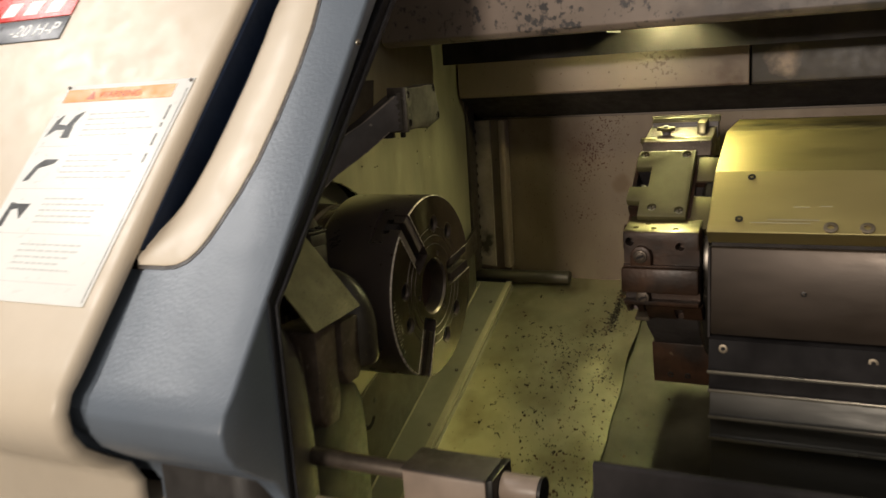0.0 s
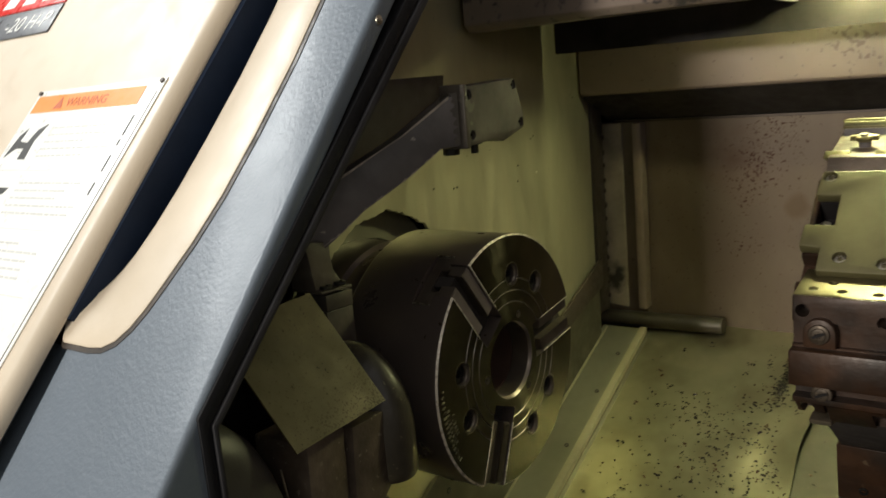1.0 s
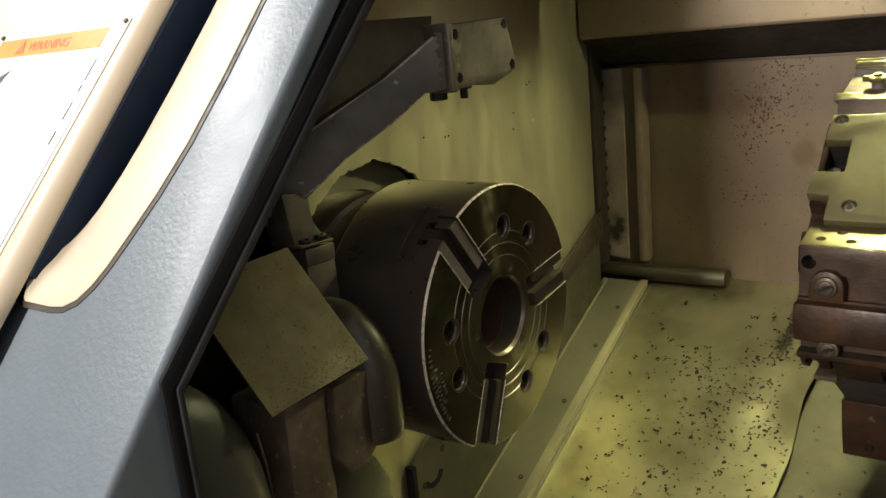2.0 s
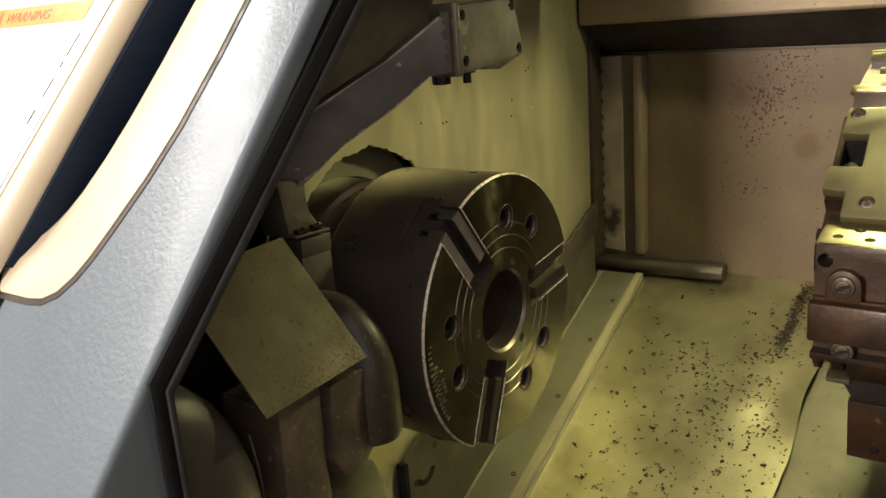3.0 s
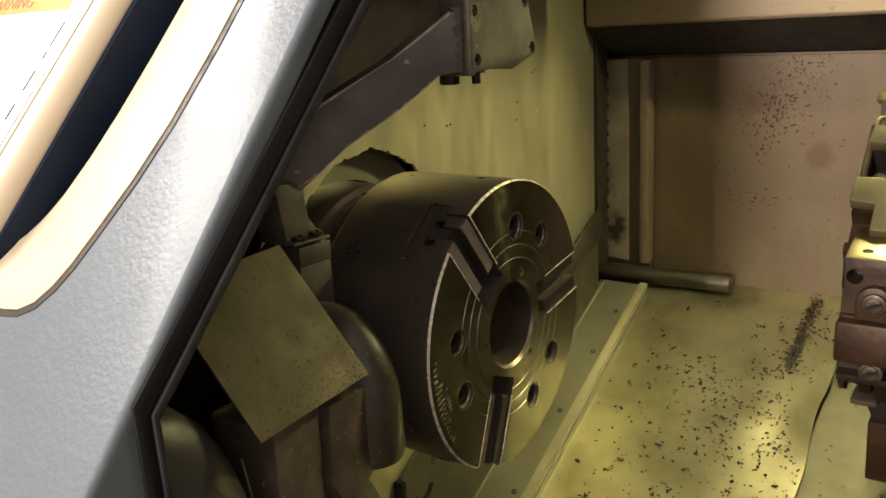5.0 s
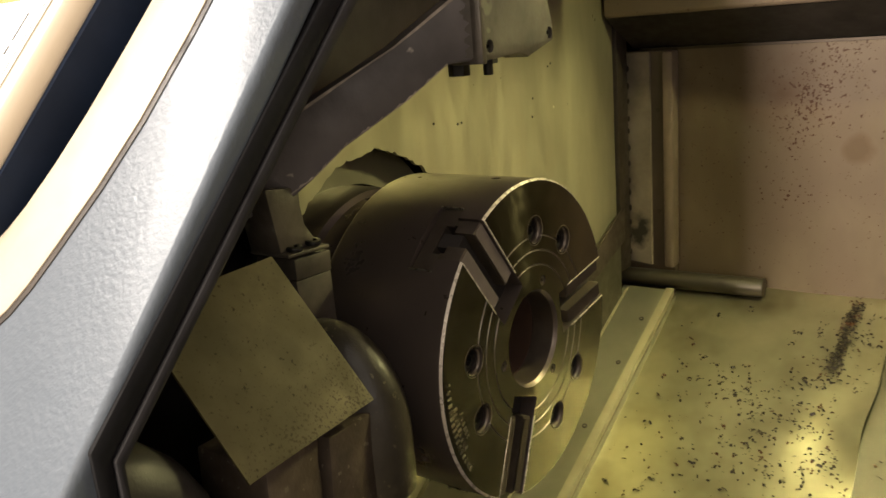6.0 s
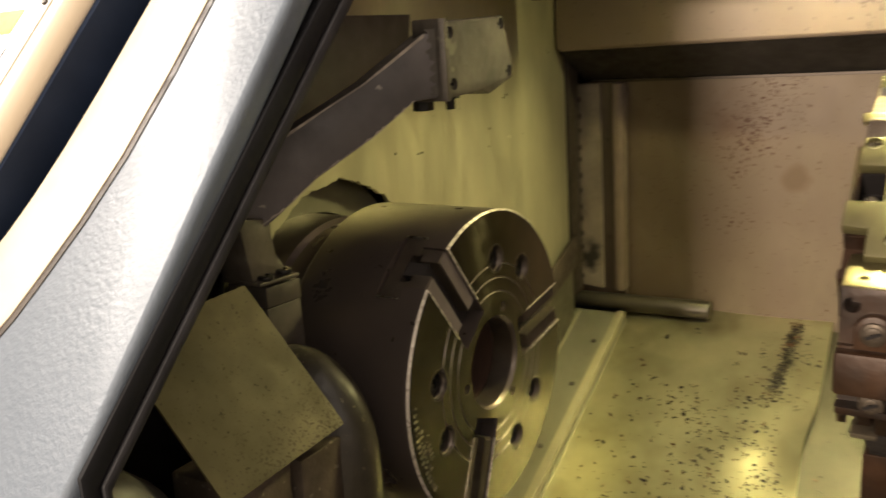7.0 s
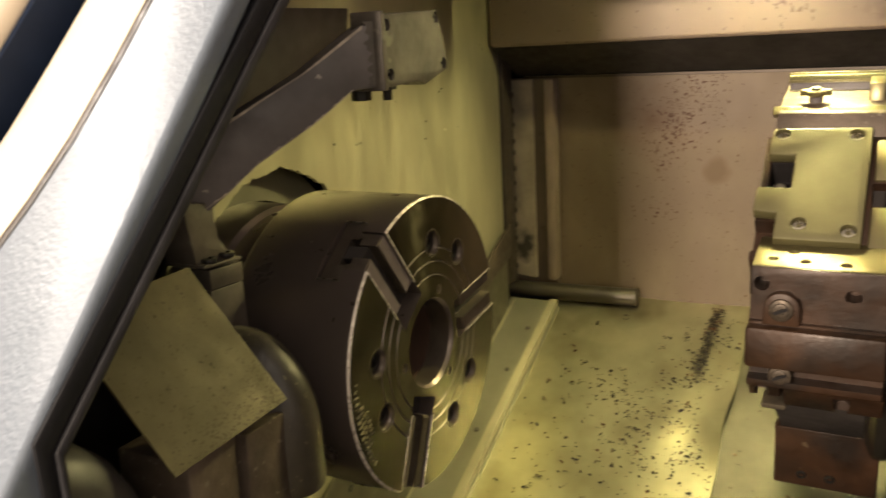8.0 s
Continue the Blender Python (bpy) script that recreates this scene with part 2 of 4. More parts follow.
def mesh_of(name, bm, material, smooth=35):
    me = bpy.data.meshes.new(name)
    bmesh.ops.recalc_face_normals(bm, faces=bm.faces[:])
    for f in bm.faces:
        f.smooth = True
    bm.to_mesh(me)
    bm.free()
    me.set_sharp_from_angle(angle=radians(smooth))
    me.materials.append(material)
    return me


def part(name, bm, material, parent=None, label="", m=None):
    """One mesh object, in world coordinates unless m is given, under a thing or a part."""
    ob = new(name, mesh_of(name, bm, material) if isinstance(bm, bmesh.types.BMesh) else bm)
    if m is not None:
        ob.matrix_world = m
    if parent is not None:
        world_m = m.copy() if m is not None else Matrix.Identity(4)
        chain, p = Matrix.Identity(4), parent
        while p is not None:
            chain = p.matrix_basis @ chain if p.parent is None else p.matrix_parent_inverse @ p.matrix_basis @ chain
            p = p.parent
        ob.parent = parent
        ob.matrix_parent_inverse = chain.inverted()
        ob.matrix_basis = world_m
    return tagged(ob, label)


def struct(name, bm, material, label="", m=None):
    return tagged(part(name, bm, material, None, label, m), kind="structure")


def bevelled(bm, width, segments=2, angle=30):
    if width > 0:
        edges = [e for e in bm.edges if len(e.link_faces) == 2 and e.calc_face_angle(0) > radians(angle)]
        bmesh.ops.bevel(bm, geom=edges, offset=width, segments=segments, profile=0.5, affect="EDGES", clamp_overlap=True)
    return bm


def box(x0, x1, y0, y1, z0, z1, bevel=0.0, bm=None, segments=2):
    b = bmesh.new()
    bmesh.ops.create_cube(b, size=1.0, matrix=Matrix.LocRotScale(((x0 + x1) / 2, (y0 + y1) / 2, (z0 + z1) / 2), None, (x1 - x0, y1 - y0, z1 - z0)))
    bevelled(b, bevel, segments)
    return merge(bm, b)


def merge(bm, b):
    if bm is None:
        return b
    me = bpy.data.meshes.new("join")
    b.to_mesh(me)
    b.free()
    bm.from_mesh(me)
    bpy.data.meshes.remove(me)
    return bm


def prism(points, a0, a1, axis="x", bevel=0.0, bm=None, segments=2):
    """A closed outline pulled along an axis; points are (y, z) for x, (x, z) for y, (x, y) for z."""
    put = {"x": lambda p, a: (a, p[0], p[1]), "y": lambda p, a: (p[0], a, p[1]), "z": lambda p, a: (p[0], p[1], a)}[axis]
    b = bmesh.new()
    low = [b.verts.new(put(p, a0)) for p in points]
    high = [b.verts.new(put(p, a1)) for p in points]
    b.faces.new(low[::-1])
    b.faces.new(high)
    for i in range(len(points)):
        j = (i + 1) % len(points)
        b.faces.new((low[i], low[j], high[j], high[i]))
    bmesh.ops.recalc_face_normals(b, faces=b.faces[:])
    bevelled(b, bevel, segments)
    return merge(bm, b)


def cyl(p0, p1, r0, r1=None, seg=32, bevel=0.0, bm=None):
    p0, p1 = Vector(p0), Vector(p1)
    d = p1 - p0
    b = bmesh.new()
    m = Matrix.Translation((p0 + p1) / 2) @ d.to_track_quat("Z", "Y").to_matrix().to_4x4()
    bmesh.ops.create_cone(b, cap_ends=True, segments=seg, radius1=r0, radius2=r0 if r1 is None else r1, depth=d.length, matrix=m)
    if bevel:
        bevelled(b, bevel, 2, 50)
    return merge(bm, b)


def lathe(profile, centre=(0, 0, 0), seg=96, bm=None):
    """Turns (x, r) points about the x axis through centre."""
    b = bmesh.new()
    rings = []
    for x, r in profile:
        if r < 1e-6:
            rings.append([b.verts.new((centre[0] + x, centre[1], centre[2]))])
        else:
            rings.append([b.verts.new((centre[0] + x, centre[1] + r * math.cos(2 * math.pi * k / seg), centre[2] + r * math.sin(2 * math.pi * k / seg))) for k in range(seg)])
    for r0, r1 in zip(rings, rings[1:]):
        for k in range(seg):
            j = (k + 1) % seg
            q = [r0[k % len(r0)], r0[j % len(r0)], r1[j % len(r1)], r1[k % len(r1)]]
            q = list(dict.fromkeys(q))
            if len(q) > 2:
                b.faces.new(q)
    bmesh.ops.recalc_face_normals(b, faces=b.faces[:])
    return merge(bm, b)


def arc(cx, cy, r, a0, a1, n=8):
    return [(cx + r * math.cos(radians(a0 + (a1 - a0) * i / n)), cy + r * math.sin(radians(a0 + (a1 - a0) * i / n))) for i in range(n + 1)]


def cut(bm, cutters):
    """The bmesh with the cutters' volumes taken out of it."""
    me = bpy.data.meshes.new("work")
    bm.to_mesh(me)
    bm.free()
    ob = new("work", me)
    helpers = []
    for c in cutters:
        bmesh.ops.recalc_face_normals(c, faces=c.faces[:])
        cm = bpy.data.meshes.new("cutter")
        c.to_mesh(cm)
        c.free()
        co = new("cutter", cm)
        md = ob.modifiers.new("cut", "BOOLEAN")
        md.operation, md.solver, md.object = "DIFFERENCE", "EXACT", co
        helpers.append(co)
    bpy.context.view_layer.update()
    done = bpy.data.meshes.new_from_object(ob.evaluated_get(bpy.context.evaluated_depsgraph_get()))
    out = bmesh.new()
    out.from_mesh(done)
    for o in [ob] + helpers:
        d = o.data
        bpy.data.objects.remove(o)
        bpy.data.meshes.remove(d)
    bpy.data.meshes.remove(done)
    return out


def turned(bm, m):
    bmesh.ops.transform(bm, matrix=m, verts=bm.verts[:])
    return bm


def screw(r, h, socket=0.5, seg=20):
    """A socket head screw: its head's top at the origin, pointing along +z."""
    bm = cyl((0, 0, -h), (0, 0, 0), r, seg=seg, bevel=r * 0.1)
    return cut(bm, [cyl((0, 0, -h * 0.6), (0, 0, 0.01), r * socket, seg=6)])


SCREW_MESH = {}


def add_screw(parent, at, aim, r, h=None, material=None, name="screw", label=""):
    """A screw whose head faces along aim."""
    material = material or M_BLACK
    key = (round(r, 4), material.name)
    if key not in SCREW_MESH:
        SCREW_MESH[key] = mesh_of("screw", screw(r, h or r * 1.2), material)
    m = Matrix.Translation(at) @ Vector(aim).to_track_quat("Z", "Y").to_matrix().to_4x4()
    return part(name, SCREW_MESH[key], material, parent, label, m)


# ---- the machine's inner walls and floor ----
WX = -0.172          # headstock sheet
WY = 0.605            # rear panel
SLOPE = 0.43         # rise of the chip pan towards the rear
HOLE = Vector((0.021, 1.020))  # centre of the torn hole in the headstock sheet, as (y, z)


def pan_z(y, lift=0.0):
    return 0.858 + (y - 0.605) * SLOPE + lift


def headstock_sheet():
    """A sheet with a torn hole for the spindle nose; its lower edge runs with the chip pan."""
    rnd = random.Random(4)
    corners = [(0.540, 1.40), (-0.06, 1.40), (-0.110, 1.16), (-0.110, 0.57), (0.10, 0.67), (0.540, 0.845)]
    steps = 160
    bm = bmesh.new()
    front, back = [], []
    for k in range(steps):
        a = 2 * math.pi * k / steps
        r = 0.1195 + 0.004 * noise.noise((math.cos(a) * 5, math.sin(a) * 5, 0)) + 0.003 * rnd.random() * (1 if k % 3 else 0.2)
        d = Vector((math.cos(a), math.sin(a)))
        best = 9
        for i in range(len(corners)):
            p, q = Vector(corners[i]) - HOLE, Vector(corners[(i + 1) % len(corners)]) - HOLE
            e = q - p
            det = d.x * -e.y + d.y * e.x
            if abs(det) > 1e-9:
                t = (p.x * -e.y + p.y * e.x) / det
                s = (d.x * p.y - d.y * p.x) / det
                if t > 0 and -1e-6 <= s <= 1 + 1e-6:
                    best = min(best, t)
        o = d * best
        for c in corners:
            v = Vector(c) - HOLE
            if abs(math.atan2(d.x * v.y - d.y * v.x, d.dot(v))) < math.pi / steps:
                o = v
        front.append((bm.verts.new((WX, HOLE.x + d.x * r, HOLE.y + d.y * r)), bm.verts.new((WX, HOLE.x + o.x, HOLE.y + o.y))))
        back.append((bm.verts.new((WX - 0.004, HOLE.x + d.x * r, HOLE.y + d.y * r)), bm.verts.new((WX - 0.004, HOLE.x + o.x, HOLE.y + o.y))))
    for k in range(steps):
        j = (k + 1) % steps
        bm.faces.new((front[k][0], front[k][1], front[j][1], front[j][0]))
        bm.faces.new((back[k][0], back[j][0], back[j][1], back[k][1]))
        bm.faces.new((front[k][0], front[j][0], back[j][0], back[k][0]))
        bm.faces.new((front[k][1], back[k][1], back[j][1], front[j][1]))
    return bm


struct("wall_headstock", headstock_sheet(), M_SHEET, "oily grey-green sheet metal wall with a torn round hole")
# Casting coloured black, which gives the void behind the sheet its shade.
struct("wall_headstock_casting", prism([(-0.33, 0.3), (-0.33, 1.07), (0.13, 1.60), (0.75, 1.60), (0.75, 0.3)], -0.30, -0.22, "x"), M_GREASE_SHADE, "headstock casting behind the sheet, coloured black for the unlit void")
struct("wall_headstock_face", lathe([(-0.204, 0.09), (-0.204, 0.129), (-0.199, 0.129), (-0.199, 0.09), (-0.204, 0.09)], (0, 0.02, 1.02), 64), M_LEDGE, "oily headstock face behind the torn hole")
struct("wall_corner_flange", box(WX - 0.01, WX + 0.004, 0.545, 0.579, 0.878, 1.30, 0.001), M_FLANGE, "grimy dark corner flange with small screws")
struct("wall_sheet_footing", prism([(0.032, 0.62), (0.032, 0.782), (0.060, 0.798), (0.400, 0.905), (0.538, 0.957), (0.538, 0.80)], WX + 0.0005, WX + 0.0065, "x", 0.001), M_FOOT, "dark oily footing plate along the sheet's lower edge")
struct("trim_footing_front", box(WX + 0.0004, WX + 0.012, 0.024, 0.0315, 0.62, 0.781, 0.001), M_GREASE_SHADE, "black front edge of the footing plate")
part("footing_slot", prism(arc(0.066, 0.7555, 0.020, 215, 345, 10) + arc(0.066, 0.7555, 0.0135, 345, 215, 10), WX + 0.0066, WX + 0.0080, "x"), M_GREASE_SHADE, bpy.data.objects["wall_sheet_footing"], "dark curved slot")
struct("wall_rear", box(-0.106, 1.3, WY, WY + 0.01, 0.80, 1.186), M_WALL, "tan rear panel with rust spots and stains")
struct("wall_rear_recess", box(-0.22, -0.1065, WY - 0.011, WY + 0.012, 0.80, 1.186), mat("brown_recess_paint", (0.11, 0.08, 0.058), 0.5, vary=0.15, scale=9, grain=0.1), "brown recess of the rear panel")
struct("trim_rear_bead", box(-0.120, -0.105, WY - 0.022, WY + 0.006, 0.879, 1.186, 0.004), M_BEAD, "upright tan bead on the rear panel")


def ragged_strip():
    rnd = random.Random(8)
    pts = [(-0.140, 0.880), (-0.140, 1.186)]
    z = 1.184
    while z > 0.88:
        pts.append((-0.177 + rnd.uniform(-0.003, 0.003), z))
        z -= 0.012
    return prism(pts, WY - 0.0165, WY - 0.0105, "y")


def sealant(y, z, r):
    """A lump of old sealant on the corner flange."""
    bm = bmesh.new()
    bmesh.ops.create_icosphere(bm, subdivisions=2, radius=r)
    for v in bm.verts:
        v.co = Vector((v.co.x * 0.45, v.co.y * 0.8, v.co.z)) * (1 + 0.35 * noise.noise(v.co * 160 + Vector((z * 50, 0, 0))))
    bmesh.ops.translate(bm, vec=(WX + 0.004, y, z), verts=bm.verts[:])
    return bm


for k in range(13):
    z = 0.90 + 0.022 * k + 0.006 * noise.noise((k * 3.7, 0, 0))
    part("sealant_lump", sealant(0.579, z, 0.004 + 0.0025 * abs(noise.noise((k * 1.9, 2, 0)))), M_FLANGE, bpy.data.objects["wall_corner_flange"])
M_STRIP = mat("grey_sealed_strip", (0.29, 0.24, 0.185), 0.55, vary=0.2, scale=15, grain=0.4)
add_patch(M_STRIP, (-0.160, 0.589, 0.930), 0.05, (0.03, 0.024, 0.018), 0.45, 0.85, 60)
struct("trim_rear_strip", ragged_strip(), M_STRIP, "grey upright strip with a ragged sealed edge")
struct("trim_footing_strip", prism([(0.400, 0.884), (0.478, 0.908), (0.5445, 0.927), (0.5445, 0.974), (0.523, 0.966), (0.443, 0.932), (0.400, 0.914)], WX + 0.006, WX + 0.011, "x", 0.001), M_FLANGE, "grimy dark strip over the footing plate")
for z in (0.985, 1.115, 1.17):
    add_screw(bpy.data.objects["wall_corner_flange"], (WX + 0.004, 0.565, z), (1, 0, 0), 0.004)
for z in (0.96, 1.105):
    add_screw(bpy.data.objects["wall_rear_recess"], (-0.130, WY - 0.011, z), (0, -1, 0), 0.003)

# beam along the rear panel's top: lit front, sloping underside coloured dark for shade
for name, x0, x1, ma, label in (("beam_rear", WX + 0.004, 0.366, M_TAN, "stained tan cross beam over the rear panel"), ("beam_rear_extension", 0.370, 1.3, M_BEAM_END, "grease-smeared end of the cross beam, dimmed in its colour")):
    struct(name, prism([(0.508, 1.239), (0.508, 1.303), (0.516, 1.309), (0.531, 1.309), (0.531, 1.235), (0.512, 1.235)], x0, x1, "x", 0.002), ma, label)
struct("beam_rear_underside", prism([(0.514, 1.2345), (0.602, 1.1905), (0.602, 1.1955), (0.531, 1.2345)], WX + 0.004, 1.3, "x"), M_DARK, "sloping underside of the cross beam, coloured dark for shade")
# The gap's shade is put in as a dark sheet.
struct("wall_rear_top_gap", box(-0.30, 1.3, 0.655, 0.665, 1.10, 1.43), M_DARK, "dark sheet for the unlit gap above the rear panel")
struct("trim_rear_panel_edge", box(-0.16, 1.3, WY - 0.003, WY + 0.012, 1.186, 1.1895), M_BROWN, "dark upper edge of the rear panel")
M_HOOD = mat("smeared_hood_paint", (0.225, 0.176, 0.145), 0.5, vary=0.08, scale=8, grain=0.15, dirt=(0.15, 0.115, 0.09), dirt_scale=9, dirt_cut=0.58)
add_patch(M_HOOD, (0.125, 0.195, 1.352), 0.05, (0.045, 0.04, 0.04), 0.62, 0.70, 60, True)
add_patch(M_HOOD, (0.095, 0.195, 1.349), 0.03, (0.05, 0.045, 0.045), 0.60, 0.70, 80, True)
# Darkening to the right: the light's falloff painted over the smears.
add_patch(M_HOOD, (0.640, 0.195, 1.364), 0.5, (0.055, 0.05, 0.05), 0.25, 1.0, 18)
add_patch(M_HOOD, (0.380, 0.195, 1.336), 0.16, (0.07, 0.055, 0.05), 0.5, 1.1, 30)
add_patch(M_BEAM_END, (0.420, 0.508, 1.271), 0.05, (0.33, 0.25, 0.19), 0.4, 0.9, 35)
add_patch(M_TAN, (0.220, 0.508, 1.283), 0.05, (0.12, 0.08, 0.06), 0.64, 0.70, 120, True)
add_patch(M_TAN, (0.330, 0.508, 1.251), 0.06, (0.10, 0.065, 0.045), 0.45, 1.0, 40)
struct("hood_front", prism([(0.205, 1.332), (0.195, 1.340), (0.195, 1.70), (0.235, 1.70), (0.235, 1.332)], -0.16, 1.3, "x", 0.002), M_HOOD, "tan hood edge smeared with dark grease")
# Hood recess: its shade is put into the dark colour.
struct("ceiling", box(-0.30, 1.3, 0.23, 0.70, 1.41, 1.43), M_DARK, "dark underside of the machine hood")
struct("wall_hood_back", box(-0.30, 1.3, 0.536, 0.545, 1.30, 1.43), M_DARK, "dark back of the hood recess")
struct("wall_right_end", box(1.3, 1.32, -0.5, 0.7, 0.3, 1.6), M_DARK, "dark end wall of the machine")


def pan_dent(x, y):
    """Dents of the chip pan: slow waves and one swelling by its free edge."""
    return 0.004 * noise.noise((x * 7, y * 7, 1.3)) + 0.0048 * math.exp(-((x - 0.112) / 0.038) ** 2 - ((y - 0.384) / 0.038) ** 2)


def sloped(x0, x1, y0, y1, lift, thick, nx=1, ny=1, wave=0.0, bent=False):
    """A sheet that rises with the chip pan, gently dented."""
    bm = bmesh.new()
    rows = []
    for side in (0, -thick):
        g = []
        for j in range(ny + 1):
            y = y0 + (y1 - y0) * j / ny
            row = []
            for i in range(nx + 1):
                x = x0 + (x1 - x0) * i / nx
                up = 0.0
                if bent:
                    # the free edge is wavy and curls up in one place
                    k = max(0.0, (x - 0.127) / 0.053)
                    up = 0.012 * k * k * math.exp(-((y - 0.40) / 0.055) ** 2)
                    x += k * 0.006 * noise.noise((y * 14, 0.3, 5.0))
                row.append(bm.verts.new((x, y, pan_z(y, lift + side + up + (pan_dent(x, y) if wave else 0.0)))))
            g.append(row)
        rows.append(g)
    for g in rows:
        for j in range(ny):
            for i in range(nx):
                bm.faces.new((g[j][i], g[j][i + 1], g[j + 1][i + 1], g[j + 1][i]))
    a, c = rows
    for i in range(nx):
        bm.faces.new((a[0][i], a[0][i + 1], c[0][i + 1], c[0][i]))
        bm.faces.new((a[ny][i], a[ny][i + 1], c[ny][i + 1], c[ny][i]))
    for j in range(ny):
        bm.faces.new((a[j][0], a[j + 1][0], c[j + 1][0], c[j][0]))
        bm.faces.new((a[j][nx], a[j + 1][nx], c[j + 1][nx], c[j][nx]))
    return bm


struct("floor_pan", sloped(-0.10, 0.180, 0.02, 0.607, 0.0, 0.003, 28, 60, 0.004, True), M_FLOOR, "oily sloping sheet metal chip pan with dents")
# The turret's shade is put into this sheet's darker base colour.
struct("floor_pan_lower", sloped(0.14, 0.36, -0.05, 0.607, -0.014, 0.003, 20, 20, 0.003), mat("shaded_lower_pan_sheet", (0.10, 0.093, 0.062), 0.42, metal=0.35, vary=0.2, scale=9, grain=0.15, rough_vary=0.08, dirt=(0.06, 0.052, 0.034), dirt_scale=14, dirt_cut=0.55), "lower chip pan sheet beneath the turret, coloured dark for shade")
struct("floor_ledge", sloped(WX, -0.10, -0.06, 0.560, 0.015, 0.03), M_LEDGE, "raised sloping ledge along the headstock sheet")
struct("trim_ledge_angle", sloped(-0.1075, -0.0962, -0.06, 0.560, 0.0185, 0.034), M_BAR, "pale steel angle along the ledge edge")
struct("trim_ledge_edge", sloped(WX + 0.0066, WX + 0.0090, 0.035, 0.555, 0.0175, 0.006), M_BAR, "bright turned edge between ledge and footing")
struct("floor_pan_upstand", sloped(-0.0960, -0.0940, 0.02, 0.56, 0.010, 0.02), M_LEDGE, "turned-up edge of the chip pan against the ledge")
for y, z in ((0.05, 0.745), (0.09, 0.775), (0.30, 0.80)):
    add_screw(bpy.data.objects["wall_sheet_footing"], (WX + 0.0068, y, z), (1, 0, 0), 0.0045)
for y in (0.10, 0.19, 0.316, 0.42, 0.5):
    add_screw(bpy.data.objects["floor_ledge"], (-0.121, y, pan_z(y, 0.0162)), (0, -0.385, 0.923), 0.0034, 0.004, M_FLANGE)
M_GUARD = mat("red_brown_guard", (0.032, 0.020, 0.021), 0.55, vary=0.2, scale=10, grain=0.2)
struct("wall_guard", prism([(-0.30, 1.115), (-0.08, 1.178), (0.022, 1.208), (0.08, 1.232), (0.09, 1.284), (-0.165, 1.284)], -0.128, -0.120, "x", 0.001), M_GUARD, "dark red-brown guard sheet behind the arm")
for y, z in ((0.122, 1.152), (0.163, 1.146), (0.170, 1.1465), (0.357, 1.187), (0.364, 1.190), (0.318, 1.154), (0.315, 1.133)):
    add_screw(bpy.data.objects["wall_headstock"], (WX + 0.0006, y, z), (1, 0, 0), 0.0013)
struct("wall_trough_back", box(-0.6, 1.3, 0.69, 0.70, 0.32, 0.86), M_DARK, "dark back wall of the chip trough")
struct("floor_trough", box(-0.6, 1.3, -0.7, 0.7, 0.30, 0.32), M_DARK, "dark bottom of the chip trough")

# ---- chuck ----
PHASE = 67.2         # middle of the first face sector, from +y towards +z
AXIS = Vector((0, 0, 1.0))


def polar(r, deg, x=0.0):
    a = radians(deg)
    return Vector((x, r * math.cos(a), 1.0 + r * math.sin(a)))


def spin(deg):
    """From axes with +z out of the chuck face and +x along a radius, to the world."""
    a = radians(deg)
    u, v, w = Vector((0, math.cos(a), math.sin(a))), Vector((0, -math.sin(a), math.cos(a))), Vector((1, 0, 0))
    m = Matrix((u, v, w)).transposed().to_4x4()
    m.translation = AXIS
    return m


